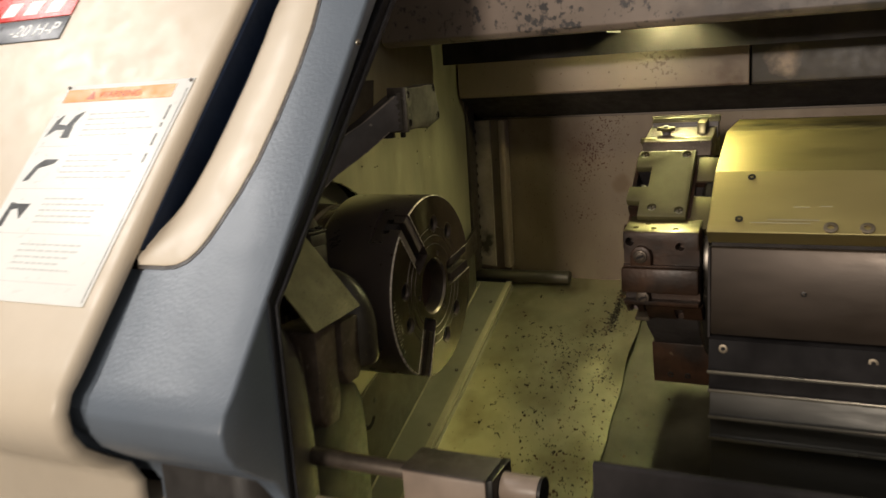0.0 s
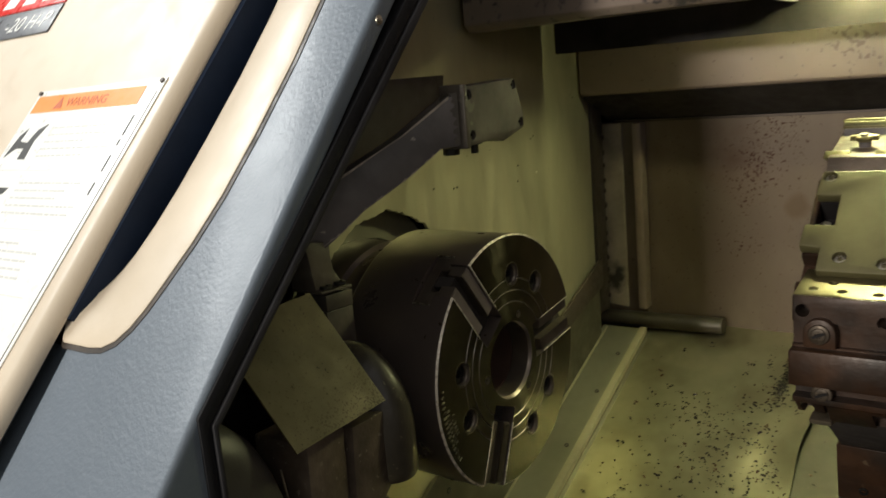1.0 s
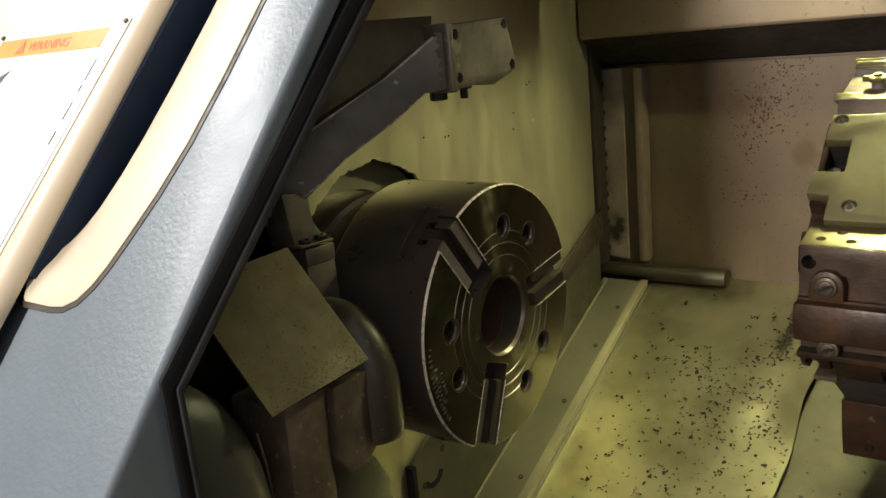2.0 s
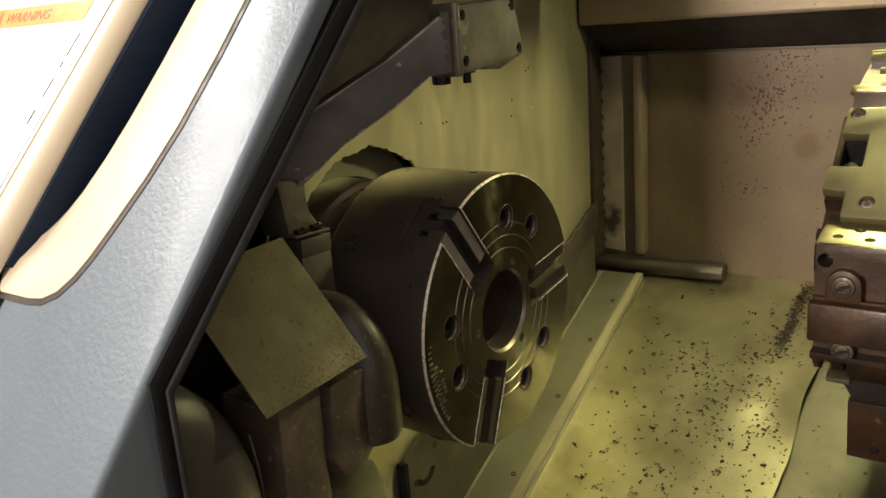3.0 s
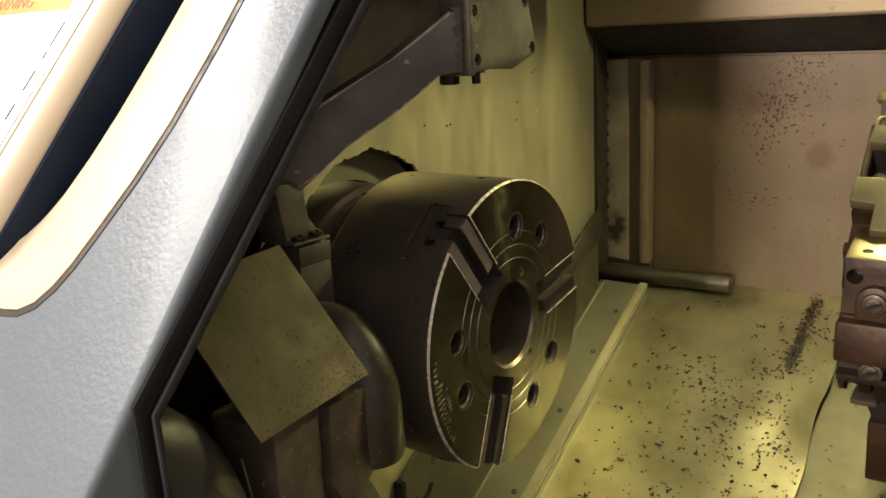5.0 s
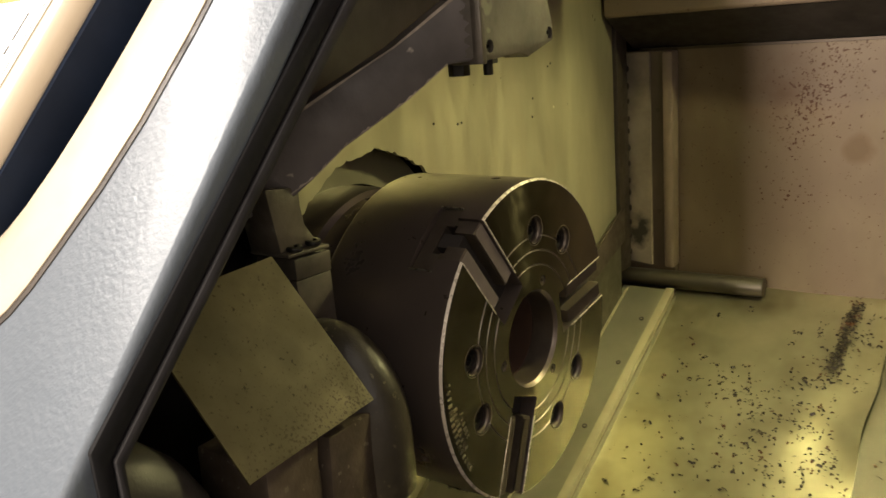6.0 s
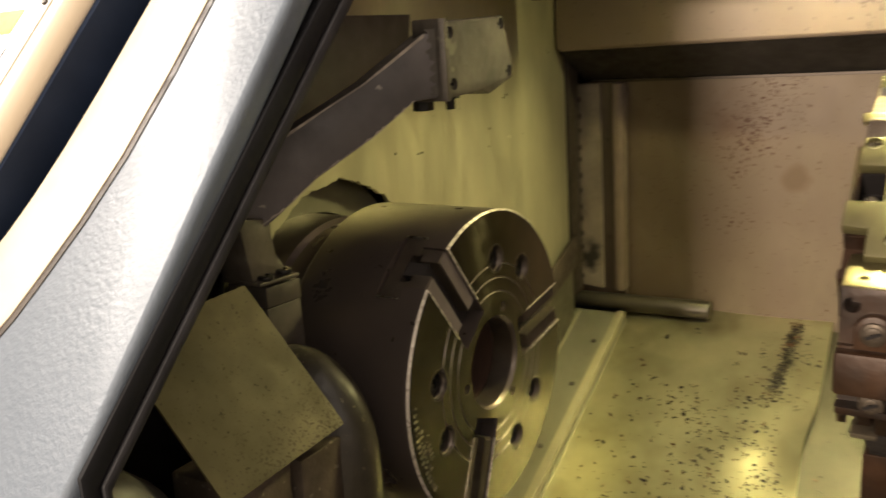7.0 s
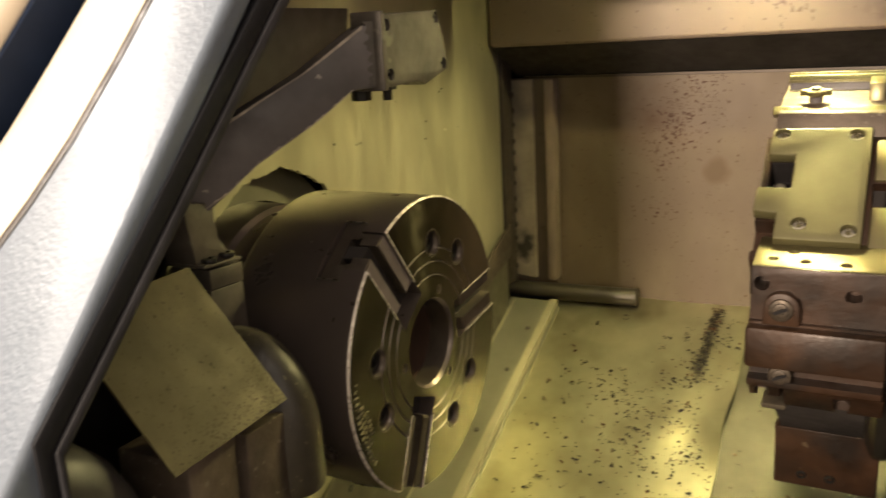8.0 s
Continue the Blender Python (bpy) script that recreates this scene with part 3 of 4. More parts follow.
def chuck():
    c = thing("lathe_chuck", "dark steel three-jaw lathe chuck with empty jaw slots", "chuck", at=(0, 0, 1))
    prof = [(-0.129, 0.037), (-0.129, 0.1130), (-0.1282, 0.1140), (-0.1150, 0.1262), (-0.1135, 0.1265), (-0.0016, 0.1265), (0, 0.1248)]
    for r in (0.0820, 0.0705, 0.0590):
        prof += [(0, r + 0.0007), (-0.0009, r), (0, r - 0.0007)]
    prof += [(0, 0.0392), (-0.0015, 0.0378), (-0.129, 0.0375)]
    body = lathe(prof + [prof[0]], (0, 0, 1), 128)
    cutters = []
    for k in range(3):
        slot = PHASE + 60 + 120 * k
        cutters.append(turned(box(0.046, 0.14, -0.0185, 0.0185, -0.022, 0.01), spin(slot)))
        cutters.append(turned(box(0.05, 0.14, -0.0285, 0.0285, -0.042, -0.0215), spin(slot)))
        for s in (-16.1, 16.1):
            p = polar(0.0862, PHASE + 120 * k + s)
            cutters.append(cyl(p - Vector((0.03, 0, 0)), p + Vector((0.01, 0, 0)), 0.0105, seg=32))
        p = polar(0.0465, PHASE + 120 * k)
        cutters.append(cyl(p - Vector((0.012, 0, 0)), p + Vector((0.01, 0, 0)), 0.0042, seg=20))
        cutters.append(cyl(polar(0.10, PHASE + 120 * k + 20, -0.03), polar(0.14, PHASE + 120 * k + 20, -0.03), 0.004, seg=16))
        cutters.append(cyl(polar(0.108, PHASE + 120 * k + 66, -0.110), polar(0.128, PHASE + 120 * k + 66, -0.133), 0.0042, seg=16))
    body = cut(body, cutters)
    ob = part("body", body, M_CHUCK, c)
    ob.data.materials.append(M_FACE)
    ob.data.materials.append(M_EDGE)
    for poly in ob.data.polygons:
        if poly.normal.x > 0.9 and poly.center.x > -0.01:
            poly.material_index = 1
        elif 0.3 < abs(poly.normal.x) < 0.9 and (-0.01 < poly.center.x and (poly.center - AXIS).length > 0.11 or poly.center.x < -0.1279):
            poly.material_index = 2
    part("spindle_nose", lathe([(-0.24, 0.05), (-0.24, 0.113), (-0.156, 0.112), (-0.152, 0.108), (-0.134, 0.106), (-0.1295, 0.103), (-0.1295, 0.05)], (0, 0, 1), 64), M_CHUCK, c)
    part("draw_tube", lathe([(-0.20, 0.0355), (-0.0225, 0.0355), (-0.0225, 0.0371), (-0.20, 0.0371)], (0, 0, 1), 48), M_BORE, c, "brown stained bore sleeve")
    part("bore_stop", cyl((-0.2, 0, 1), (-0.19, 0, 1), 0.036), M_DARK, c)
    part("bore_ring", lathe([(-0.022, 0.0366), (-0.0030, 0.0368), (-0.0006, 0.0386), (-0.0004, 0.0394), (-0.022, 0.0374)], (0, 0, 1), 96), M_JAW, c, "machined bore edge")
    for k in range(3):
        slot = PHASE + 60 + 120 * k
        jaw = box(0.0625, 0.1238, -0.0178, 0.0178, -0.0225, -0.0032, 0.0008)
        jaw = box(0.0605, 0.1222, -0.0278, 0.0278, -0.041, -0.0228, 0.0008, jaw)
        jaw = cut(jaw, [box(0.045, 0.13, -0.0062, 0.0062, -0.030, 0.0), box(0.045, 0.13, -0.0125, 0.0125, -0.030, -0.019)])
        m = part("master_jaw", turned(jaw, spin(slot)), M_JAW, c)
        # Dark fillers put shade into the T-slot and behind the jaw.
        part("t_slot_fill", turned(box(0.0630, 0.1215, -0.0061, 0.0061, -0.0295, -0.012), spin(slot)), M_DARK, m, "dark filler for shade in the T-slot")
        part("slot_gap_fill", turned(box(0.0465, 0.0620, -0.0182, 0.0182, -0.0215, -0.0135), spin(slot)), M_DARK, m, "dark filler for shade behind the jaw")
        # thin bright steel strips where the jaw meets the rim
        for y in (-0.0282, 0.0282):
            part("rim_edge", turned(box(0.118, 0.1243, y - 0.0006, y + 0.0006, -0.0415, -0.0222, 0.0003), spin(slot)), M_STEEL, c)
        # The slot edges' highlights, put in as thin pale strips.
        for y in (-0.0188, 0.0188):
            part("slot_edge", turned(box(0.062, 0.1235, y - 0.0005, y + 0.0005, -0.0008, 0.0003, 0.0002), spin(slot)), M_EDGE, c, "pale strip for the slot edge's highlight")
        for side in (-1, 1):
            b = bmesh.new()
            n = 40
            prev = None
            for i in range(n * 2 + 1):
                r = 0.0640 + 0.0585 * i / (n * 2)
                h = -0.0029 + (0.0011 if i % 2 else 0.0)
                row = [b.verts.new((r, side * 0.0070, h)), b.verts.new((r, side * 0.0172, h))]
                if prev:
                    b.faces.new((prev[0], row[0], row[1], prev[1]))
                prev = row
            part("serration", turned(b, spin(slot)), M_JAW, m, "fine serrated strip")
        for s in (-16.1, 16.1):
            p = polar(0.0862, PHASE + 120 * k + s, -0.005)
            add_screw(c, p, (1, 0, 0), 0.0090, 0.014, M_BLACK, "mounting_screw")
            q = polar(0.0862, PHASE + 120 * k + s)
            part("counterbore_rim", lathe([(-0.0035, 0.0098), (-0.0030, 0.0100), (0.0002, 0.0116), (0.0002, 0.0121), (-0.003, 0.0116)], q, 32), M_JAW, c)
        add_screw(c, polar(0.0465, PHASE + 120 * k, -0.0008), (1, 0, 0), 0.0040, 0.006, M_JAW, "cover_screw")
    # unreadable engraving: short bars near the rim
    rnd = random.Random(2)
    for row, (r, a0, a1, n) in enumerate(((0.113, 186, 206, 9), (0.107, 190, 203, 6), (0.118, 176, 215, 16))):
        for i in range(n):
            a = a0 + (a1 - a0) * i / n
            part("engraved_mark", turned(box(r - 0.0024 * rnd.uniform(0.5, 1), r + 0.0022, -0.0008, 0.0011 * rnd.uniform(0.5, 1.3), -0.0002, 0.0004), spin(a)), M_STEEL, c)
    return c


chuck()

# ---- tool setter arm, its housing and cover ----


def limb_frame():
    """The limb's own plane: x runs down its length, y up, z away from the chuck's front."""
    m = Matrix((Vector((-0.65, -0.76, 0)), Vector((0, 0, 1)), Vector((-0.76, 0.65, 0)))).transposed().to_4x4()
    m.translation = Vector((0, -0.052, 0))
    return m


def setter_arm():
    t = thing("tool_setter_arm", "worn grey cast arm with chipped edges over the chuck", "machine arm", at=(0, 0, 1.2))
    rnd = random.Random(3)
    plate = prism([(-0.050, 1.272), (0.037, 1.275), (0.050, 1.240), (0.050, 1.227), (0.012, 1.217), (-0.002, 1.2205), (-0.050, 1.2185)], -0.020, 0.002, "x", 0.0015)
    holes = ((0.044, 1.2325), (-0.041, 1.228), (-0.043, 1.264), (0.034, 1.269))
    plate = cut(plate, [cyl((-0.004, y, z), (0.01, y, z), 0.0045, seg=20) for y, z in holes])
    part("end_plate", plate, M_ARMEND, t, "grimy bolted end plate")
    for y, z in holes:
        add_screw(t, (0.0, y, z), (1, 0, 0), 0.0038)
    m = limb_frame()
    top = [(0.0, 1.268), (0.012, 1.264), (0.058, 1.233), (0.108, 1.207), (0.172, 1.172)]
    low = [(0.172, 1.130), (0.140, 1.138), (0.118, 1.154), (0.097, 1.171), (0.052, 1.197), (0.022, 1.2185), (0.0, 1.220)]
    part("limb", turned(prism(top + low, 0.0, 0.034, "z", 0.002), m), M_ARM, t)
    # bare metal where the paint has chipped off along the lower edge and at the weld
    edge = [(0.150, 1.136), (0.118, 1.1545), (0.097, 1.1715), (0.052, 1.1975), (0.022, 1.2190)]
    ragged = []
    for p, q in zip(edge, edge[1:]):
        for k in range(26):
            f = k / 26
            w = 0.0005 + 0.0042 * max(0.0, noise.noise((p[0] * 90 + k * 0.9, 0.4, 2.0)) + 0.15) + rnd.uniform(0, 0.0009)
            ragged.append((p[0] + (q[0] - p[0]) * f - w * 0.5, p[1] + (q[1] - p[1]) * f + w))
    part("bare_edge", turned(prism(edge + ragged[::-1], -0.0004, 0.001, "z"), m), M_ARMWORN, t, "bare chipped lower edge")
    weld = [(0.0005, 1.221), (0.0005, 1.267)]
    z = 1.267
    while z > 1.221:
        weld.append((0.0055 + rnd.uniform(0, 0.007), z))
        z -= 0.0025
    part("weld", turned(prism(weld, -0.0004, 0.001, "z"), m), M_ARMEND, t, "rough weld")
    crest = [(0.012, 1.2645), (0.058, 1.2335), (0.108, 1.2075), (0.15, 1.1845)]
    crest += [(x, z - 0.0012 - rnd.uniform(0, 0.0014)) for x, z in ((0.15, 1.1845), (0.13, 1.1955), (0.108, 1.2075), (0.085, 1.2195), (0.058, 1.2335), (0.04, 1.2456), (0.012, 1.2645))]
    part("bare_edge", turned(prism(crest, -0.0004, 0.001, "z"), m), M_ARMWORN, t, "bare upper edge")
    part("rib", prism([(-0.0555, 1.274), (-0.0495, 1.274), (-0.0495, 1.217), (-0.0555, 1.217)], -0.022, 0.005, "x", 0.0012), M_ARMEND, t, "welded rib")
    # the foot: a curved web from the limb down to a bolted flange
    web = [(-0.178, 1.152), (-0.148, 1.148), (-0.1485, 1.136), (-0.1465, 1.122), (-0.140, 1.112), (-0.1335, 1.107), (-0.1335, 1.1045), (-0.171, 1.1065), (-0.1735, 1.122)]
    part("foot", prism(web, -0.118, -0.088, "x", 0.002), M_ARMEND, t)
    part("flange", prism([(-0.172, 1.1078), (-0.1330, 1.1055), (-0.1330, 1.1028), (-0.172, 1.1050)], -0.118, -0.0805, "x", 0.001), M_ARMEND, t)
    part("foot_block", prism([(-0.164, 1.1019), (-0.1295, 1.100), (-0.130, 1.0855), (-0.164, 1.0870)], -0.121, -0.084, "x", 0.001), M_ARMEND, t)
    part("foot_block", prism([(-0.164, 1.0866), (-0.130, 1.0852), (-0.1295, 1.040), (-0.160, 1.036)], -0.121, -0.085, "x", 0.001), M_ARMEND, t)
    for y in (-0.161, -0.143):
        add_screw(t, (-0.086, y, 1.1105), (0.1, 0, 1), 0.0058, 0.003)
    part("stud", cyl((-0.051, 0.038, 1.203), (-0.051, 0.038, 1.221), 0.0040, seg=16, bevel=0.0008), M_BLACK, t)
    part("nut", cyl((-0.051, 0.038, 1.212), (-0.051, 0.038, 1.2205), 0.0080, seg=6), M_BLACK, t)
    part("nut", cyl((-0.051, -0.003, 1.206), (-0.051, -0.003, 1.2205), 0.0085, seg=6, bevel=0.0008), M_BLACK, t)
    return t


setter_arm()


def setter_housing():
    t = thing("setter_housing", "grimy round steel housing under the setter arm", "machine housing", at=(-0.1, -0.19, 0.9))
    bm = bmesh.new()
    rings = [(0.0, 1.060)] + [(math.sin(radians(a)), 0.985 + 0.075 * math.cos(radians(a))) for a in range(9, 91, 9)] + [(1.0, 0.952), (0.985, 0.945), (0.95, 0.942), (0.80, 0.940), (0.0, 0.938)]
    grid = [[bm.verts.new((-0.068 + 0.060 * f * math.cos(2 * math.pi * k / 64), -0.158 + 0.034 * f * math.sin(2 * math.pi * k / 64), z)) for k in range(64)] if f else [bm.verts.new((-0.068, -0.158, z))] for f, z in rings]
    for p, q in zip(grid, grid[1:]):
        for k in range(64):
            j = (k + 1) % 64
            loop = [p[k % len(p)], q[k % len(q)], q[j % len(q)], p[j % len(p)]]
            bm.faces.new(list(dict.fromkeys(loop)))
    part("drum", bm, M_DRUM, t, "dark oily domed body")
    for y0, y1, zt, zb in ((-0.266, -0.221, 1.012, 0.895), (-0.2185, -0.174, 1.010, 0.932)):
        rnd = random.Random(int(-y0 * 1000))
        pts = [(y0 + 0.004, zt)]
        n = 8
        pts += [(y1 + rnd.uniform(-0.002, 0.002) - (0.010 if k == n else 0), zt - (zt - zb) * k / n) for k in range(n + 1)]
        pts += [(y0 + 0.012 + rnd.uniform(-0.002, 0.002), zb), (y0, zb + 0.02)]
        part("block", prism(pts, -0.085, -0.024 if y0 < -0.25 else -0.020, "x", 0.002), M_PIT, t, "brown worn block with pitted edges")
    # Widened to the right to stand for the shade on the headstock sheet.
    part("base", prism([(-0.30, 0.60), (-0.30, 0.930), (-0.185, 0.930), (-0.160, 0.922), (-0.140, 0.905), (-0.128, 0.88), (-0.124, 0.84), (-0.124, 0.60)], -0.15, -0.050, "x", 0.008), M_COVER, t, "dark cast foot, widened to stand for shade behind it")
    return t


setter_housing()


def cover_plate():
    t = thing("cover_plate", "tarnished bent sheet cover plate with speckled lower edge", "cover plate", at=(-0.05, -0.22, 1.03))
    l, b, r = Vector((-0.045, -0.292, 1.073)), Vector((-0.006, -0.288, 1.022)), Vector((-0.013, -0.179, 1.022))
    e = (l - b).normalized()
    top_r = r + e * 0.112
    top_l = b + e * 0.112
    n = (l - b).cross(r - b).normalized()
    if n.x < 0:
        n = -n
    bm = bmesh.new()
    outline = [b, r, top_r, top_l]
    top = [bm.verts.new(p) for p in outline]
    low = [bm.verts.new(p - n * 0.0015) for p in outline]
    bm.faces.new(top)
    bm.faces.new(low[::-1])
    for i in range(4):
        j = (i + 1) % 4
        bm.faces.new((top[i], top[j], low[j], low[i]))
    part("sheet", bevelled(bm, 0.0003, 1), M_PLATE, t)
    return t


cover_plate()


def gear_cover():
    t = thing("motor_cover", "dark rounded cast motor cover beside the chuck", "machine cover", at=(-0.06, -0.33, 0.6))
    outline = [(-0.40, 0.60), (-0.40, 1.02), (-0.385, 1.047), (-0.362, 1.058), (-0.338, 1.059), (-0.318, 1.050), (-0.302, 1.034), (-0.290, 1.012), (-0.281, 0.985), (-0.276, 0.95), (-0.274, 0.90), (-0.274, 0.60)]
    middle = Vector((-0.345, 0.86))
    bm = bmesh.new()
    rings = []
    for f, x in ((1.0, -0.14), (1.0, -0.050), (0.985, -0.040), (0.95, -0.032), (0.88, -0.025), (0.75, -0.019), (0.5, -0.014), (0.25, -0.012)):
        rings.append([bm.verts.new((x, middle.x + (y - middle.x) * f, middle.y + (z - middle.y) * f)) for y, z in outline])
    for p, q in zip(rings, rings[1:]):
        for k in range(len(outline)):
            j = (k + 1) % len(outline)
            bm.faces.new((p[k], p[j], q[j], q[k]))
    bm.faces.new(rings[-1])
    part("shell", bm, M_COVER, t)
    # The curved edge's highlight, added as a thin pale strip.
    part("edge", prism([(-0.2830, 1.001), (-0.2818, 1.001), (-0.2775, 0.972), (-0.2765, 0.945), (-0.2780, 0.945), (-0.2790, 0.972)], -0.0345, -0.0325, "x", 0.0005), M_BOLT, t, "thin bright strip for the edge's highlight")
    return t


gear_cover()


def rear_rod():
    t = thing("steel_rod", "loose dull steel bar lying along the rear panel", "steel bar", at=(0, 0.58, 0.85))
    bm = cyl((-0.188, 0.578, 0.8622), (0.021, 0.584, 0.8643), 0.0133, seg=32, bevel=0.0012)
    part("bar", bm, M_BARSTEEL, t)
    return t


rear_rod()


def work_lamp():
    t = thing("work_lamp", "unseen dark work lamp hood plates that cut off its light", "work lamp", at=(0.2, 0.37, 1.39))
    # Added plates, out of view: they keep lamplight off panel, beam and arm.
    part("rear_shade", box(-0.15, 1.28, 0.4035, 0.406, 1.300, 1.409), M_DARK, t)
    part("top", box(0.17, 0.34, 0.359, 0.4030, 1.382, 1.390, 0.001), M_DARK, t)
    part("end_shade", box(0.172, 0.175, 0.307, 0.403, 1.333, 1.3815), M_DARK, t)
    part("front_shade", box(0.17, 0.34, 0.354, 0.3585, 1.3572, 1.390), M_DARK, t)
    return t


work_lamp()

# ---- turret ----
TC = Vector((0, 0.272, 0.992))


def turret_head():
    t = thing("tool_turret", "brown steel indexing turret disc with tool stations", "turret", at=(0.34, TC.y, 0.8))
    part("disc", lathe([(0.332, 0.0), (0.332, 0.135), (0.337, 0.147), (0.341, 0.152), (0.350, 0.152), (0.354, 0.147), (0.354, 0.0)], (0, TC.y, TC.z), 96), M_DISC, t, "oily disc rim")
    part("drum", prism([(TC.y + 0.110 * math.cos(radians(22.5 + 45 * k)), TC.z + 0.110 * math.sin(radians(22.5 + 45 * k))) for k in range(8)], 0.252, 0.333, "x", 0.003), M_RUST, t)
    return t


turret_head()


def plate_holder():
    t = thing("tool_holder", "bright steel clamp plate tool holder with four screws", "tool holder", "tools on the turret", at=(0.28, 0.18, 1.11))
    # the plate leans back at about 45 degrees
    n = Vector((0, -0.66, 0.75)).normalized()
    up = Vector((0, 0.75, 0.66)).normalized()
    m = Matrix((Vector((1, 0, 0)), up, n)).transposed().to_4x4()
    m.translation = Vector((0.241, 0.125, 1.079))
    plate = prism([(0.014, 0.0), (0.079, 0.0), (0.081, 0.122), (0.002, 0.120), (0.000, 0.090), (0.0225, 0.090), (0.0225, 0.0535), (-0.004, 0.0535), (-0.005, 0.028), (0.014, 0.027)], -0.012, 0.0, "z", 0.0015)
    holes = ((0.0100, 0.113), (0.069, 0.113), (0.0325, 0.0165), (0.0695, 0.0115))
    plate = cut(plate, [cyl((x, y, -0.006), (x, y, 0.01), 0.0062, seg=24) for x, y in holes])
    part("plate", turned(plate, m), M_CLAMP, t)
    for x, y in holes:
        at = m @ Vector((x, y, -0.003))
        add_screw(t, at, n, 0.0052, 0.006, M_BLACK if x < 0.03 and y < 0.05 else M_STEEL)
    hold = cut(box(-0.004, 0.098, -0.014, 0.121, -0.055, -0.0125, 0.002), [box(0.002, 0.0245, 0.050, 0.092, -0.05, 0.0), box(-0.02, 0.018, -0.005, 0.026, -0.03, 0.0), box(0.084, 0.12, 0.046, 0.070, -0.05, 0.0)])
    part("body", turned(hold, m), M_RUST, t)
    # Black and dark liners put shade into the pocket and wedge gap.
    part("window_liner", turned(box(0.0025, 0.024, 0.0505, 0.0915, -0.049, -0.040), m), M_GREASE_SHADE, t, "black filler for shade deep in the tool pocket")
    for y0, y1 in ((0.0503, 0.0515), (0.0905, 0.0917)):
        part("window_liner", turned(box(0.0025, 0.024, y0, y1, -0.040, -0.0135), m), M_GREASE_SHADE, t, "black filler for the pocket wall's shade")
    part("gap_liner", turned(box(0.0845, 0.112, 0.0445, 0.0715, -0.034, -0.022), m), M_DARK, t, "dark filler for shade between the wedges")
    part("wedge", turned(box(0.084, 0.112, -0.012, 0.044, -0.03, -0.010, 0.0015), m), M_GOLD, t)
    part("wedge", turned(box(0.085, 0.112, 0.072, 0.116, -0.03, -0.010, 0.0015), m), M_GOLD, t)
    part("clamp_screw", turned(cyl((0.012, 0.060, -0.030), (0.012, 0.060, -0.010), 0.0058, seg=20, bevel=0.001), m), M_STEEL, t)
    return t


plate_holder()


def top_holder():
    t = thing("tool_holder", "pale steel tool holder with a bolted top clamp", "tool holder", "tools on the turret", at=(0.29, 0.29, 1.17))
    part("body", prism([(0.225, 1.145), (0.236, 1.165), (0.330, 1.188), (0.345, 1.10)], 0.243, 0.340, "x", 0.0015), M_PIT, t)
    part("shelf", prism([(0.238, 1.163), (0.247, 1.170), (0.262, 1.166), (0.255, 1.158)], 0.238, 0.262, "x", 0.001), M_GOLD, t)
    part("shelf", prism([(0.238, 1.163), (0.247, 1.170), (0.262, 1.166), (0.255, 1.158)], 0.284, 0.340, "x", 0.001), M_GOLD, t)
    part("top_bar", prism([(0.300, 1.186), (0.304, 1.194), (0.322, 1.196), (0.322, 1.186)], 0.245, 0.343, "x", 0.001), M_CLAMP, t, "olive top bar")
    for y, z in ((0.2985, 1.1875), (0.3015, 1.1945)):
        part("bar_edge", prism([(y, z), (y + 0.001, z + 0.0022), (y + 0.0022, z + 0.0022), (y + 0.0022, z)], 0.2445, 0.3435, "x", 0.0003), M_GOLD, t, "thin bright edge")
    part("post", prism([(0.265, 1.165), (0.268, 1.188), (0.302, 1.192), (0.302, 1.165)], 0.316, 0.328, "x", 0.001), M_GOLD, t)
    part("back_wall", prism([(0.296, 1.163), (0.298, 1.187), (0.304, 1.187), (0.304, 1.163)], 0.246, 0.342, "x", 0.0008), M_ARM, t, "grey inner wall")
    part("clamp_neck", cyl((0.272, 0.268, 1.163), (0.272, 0.264, 1.179), 0.0062, seg=20), M_ARM, t)
    nut = lathe([(0.0, 0.004), (0.0, 0.0095), (0.0015, 0.0110), (0.0045, 0.0110), (0.006, 0.0092), (0.006, 0.004)], (0, 0, 0), 32)
    wing = box(0.0, 0.0065, -0.0165, 0.0165, -0.0035, 0.0035, 0.0012)
    part("clamp_nut", turned(merge(nut, wing), Matrix.Translation((0.272, 0.2635, 1.1785)) @ Matrix(((0, 0.8, 0), (-0.2, 0, 0.78), (0.78, 0, 0.2))).to_4x4()), M_GOLD, t, "winged clamp nut")
    part("clamp_bore", cyl((0.272, 0.2620, 1.1840), (0.272, 0.2616, 1.1855), 0.0042, seg=16), M_BLACK, t)
    t.location += Vector((0.0, -0.002, 0.005))
    return t


top_holder()


def boring_block():
    t = thing("tool_holder", "rusty brown boring bar block with its top coloured as lamplit", "tool holder", "tools on the turret", at=(0.29, 0.1, 1.0))
    body = box(0.237, 0.336, 0.093, 0.17, 0.952, 1.054, 0.002)
    body = cut(body, [cyl((0.246, 0.08, 1.040), (0.246, 0.12, 1.040), 0.006, seg=24), cyl((0.312, 0.08, 1.034), (0.312, 0.12, 1.034), 0.006, seg=24), box(0.22, 0.345, 0.085, 0.099, 1.008, 1.030), box(0.22, 0.345, 0.085, 0.108, 0.958, 0.975)])
    part("body", body, M_RUST, t)
    # Lamplight on the block's top, put in as a brighter face.
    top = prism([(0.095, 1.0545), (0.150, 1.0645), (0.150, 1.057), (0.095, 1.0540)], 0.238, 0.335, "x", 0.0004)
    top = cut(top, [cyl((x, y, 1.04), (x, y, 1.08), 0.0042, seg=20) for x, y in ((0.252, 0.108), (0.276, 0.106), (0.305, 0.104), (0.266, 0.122))])
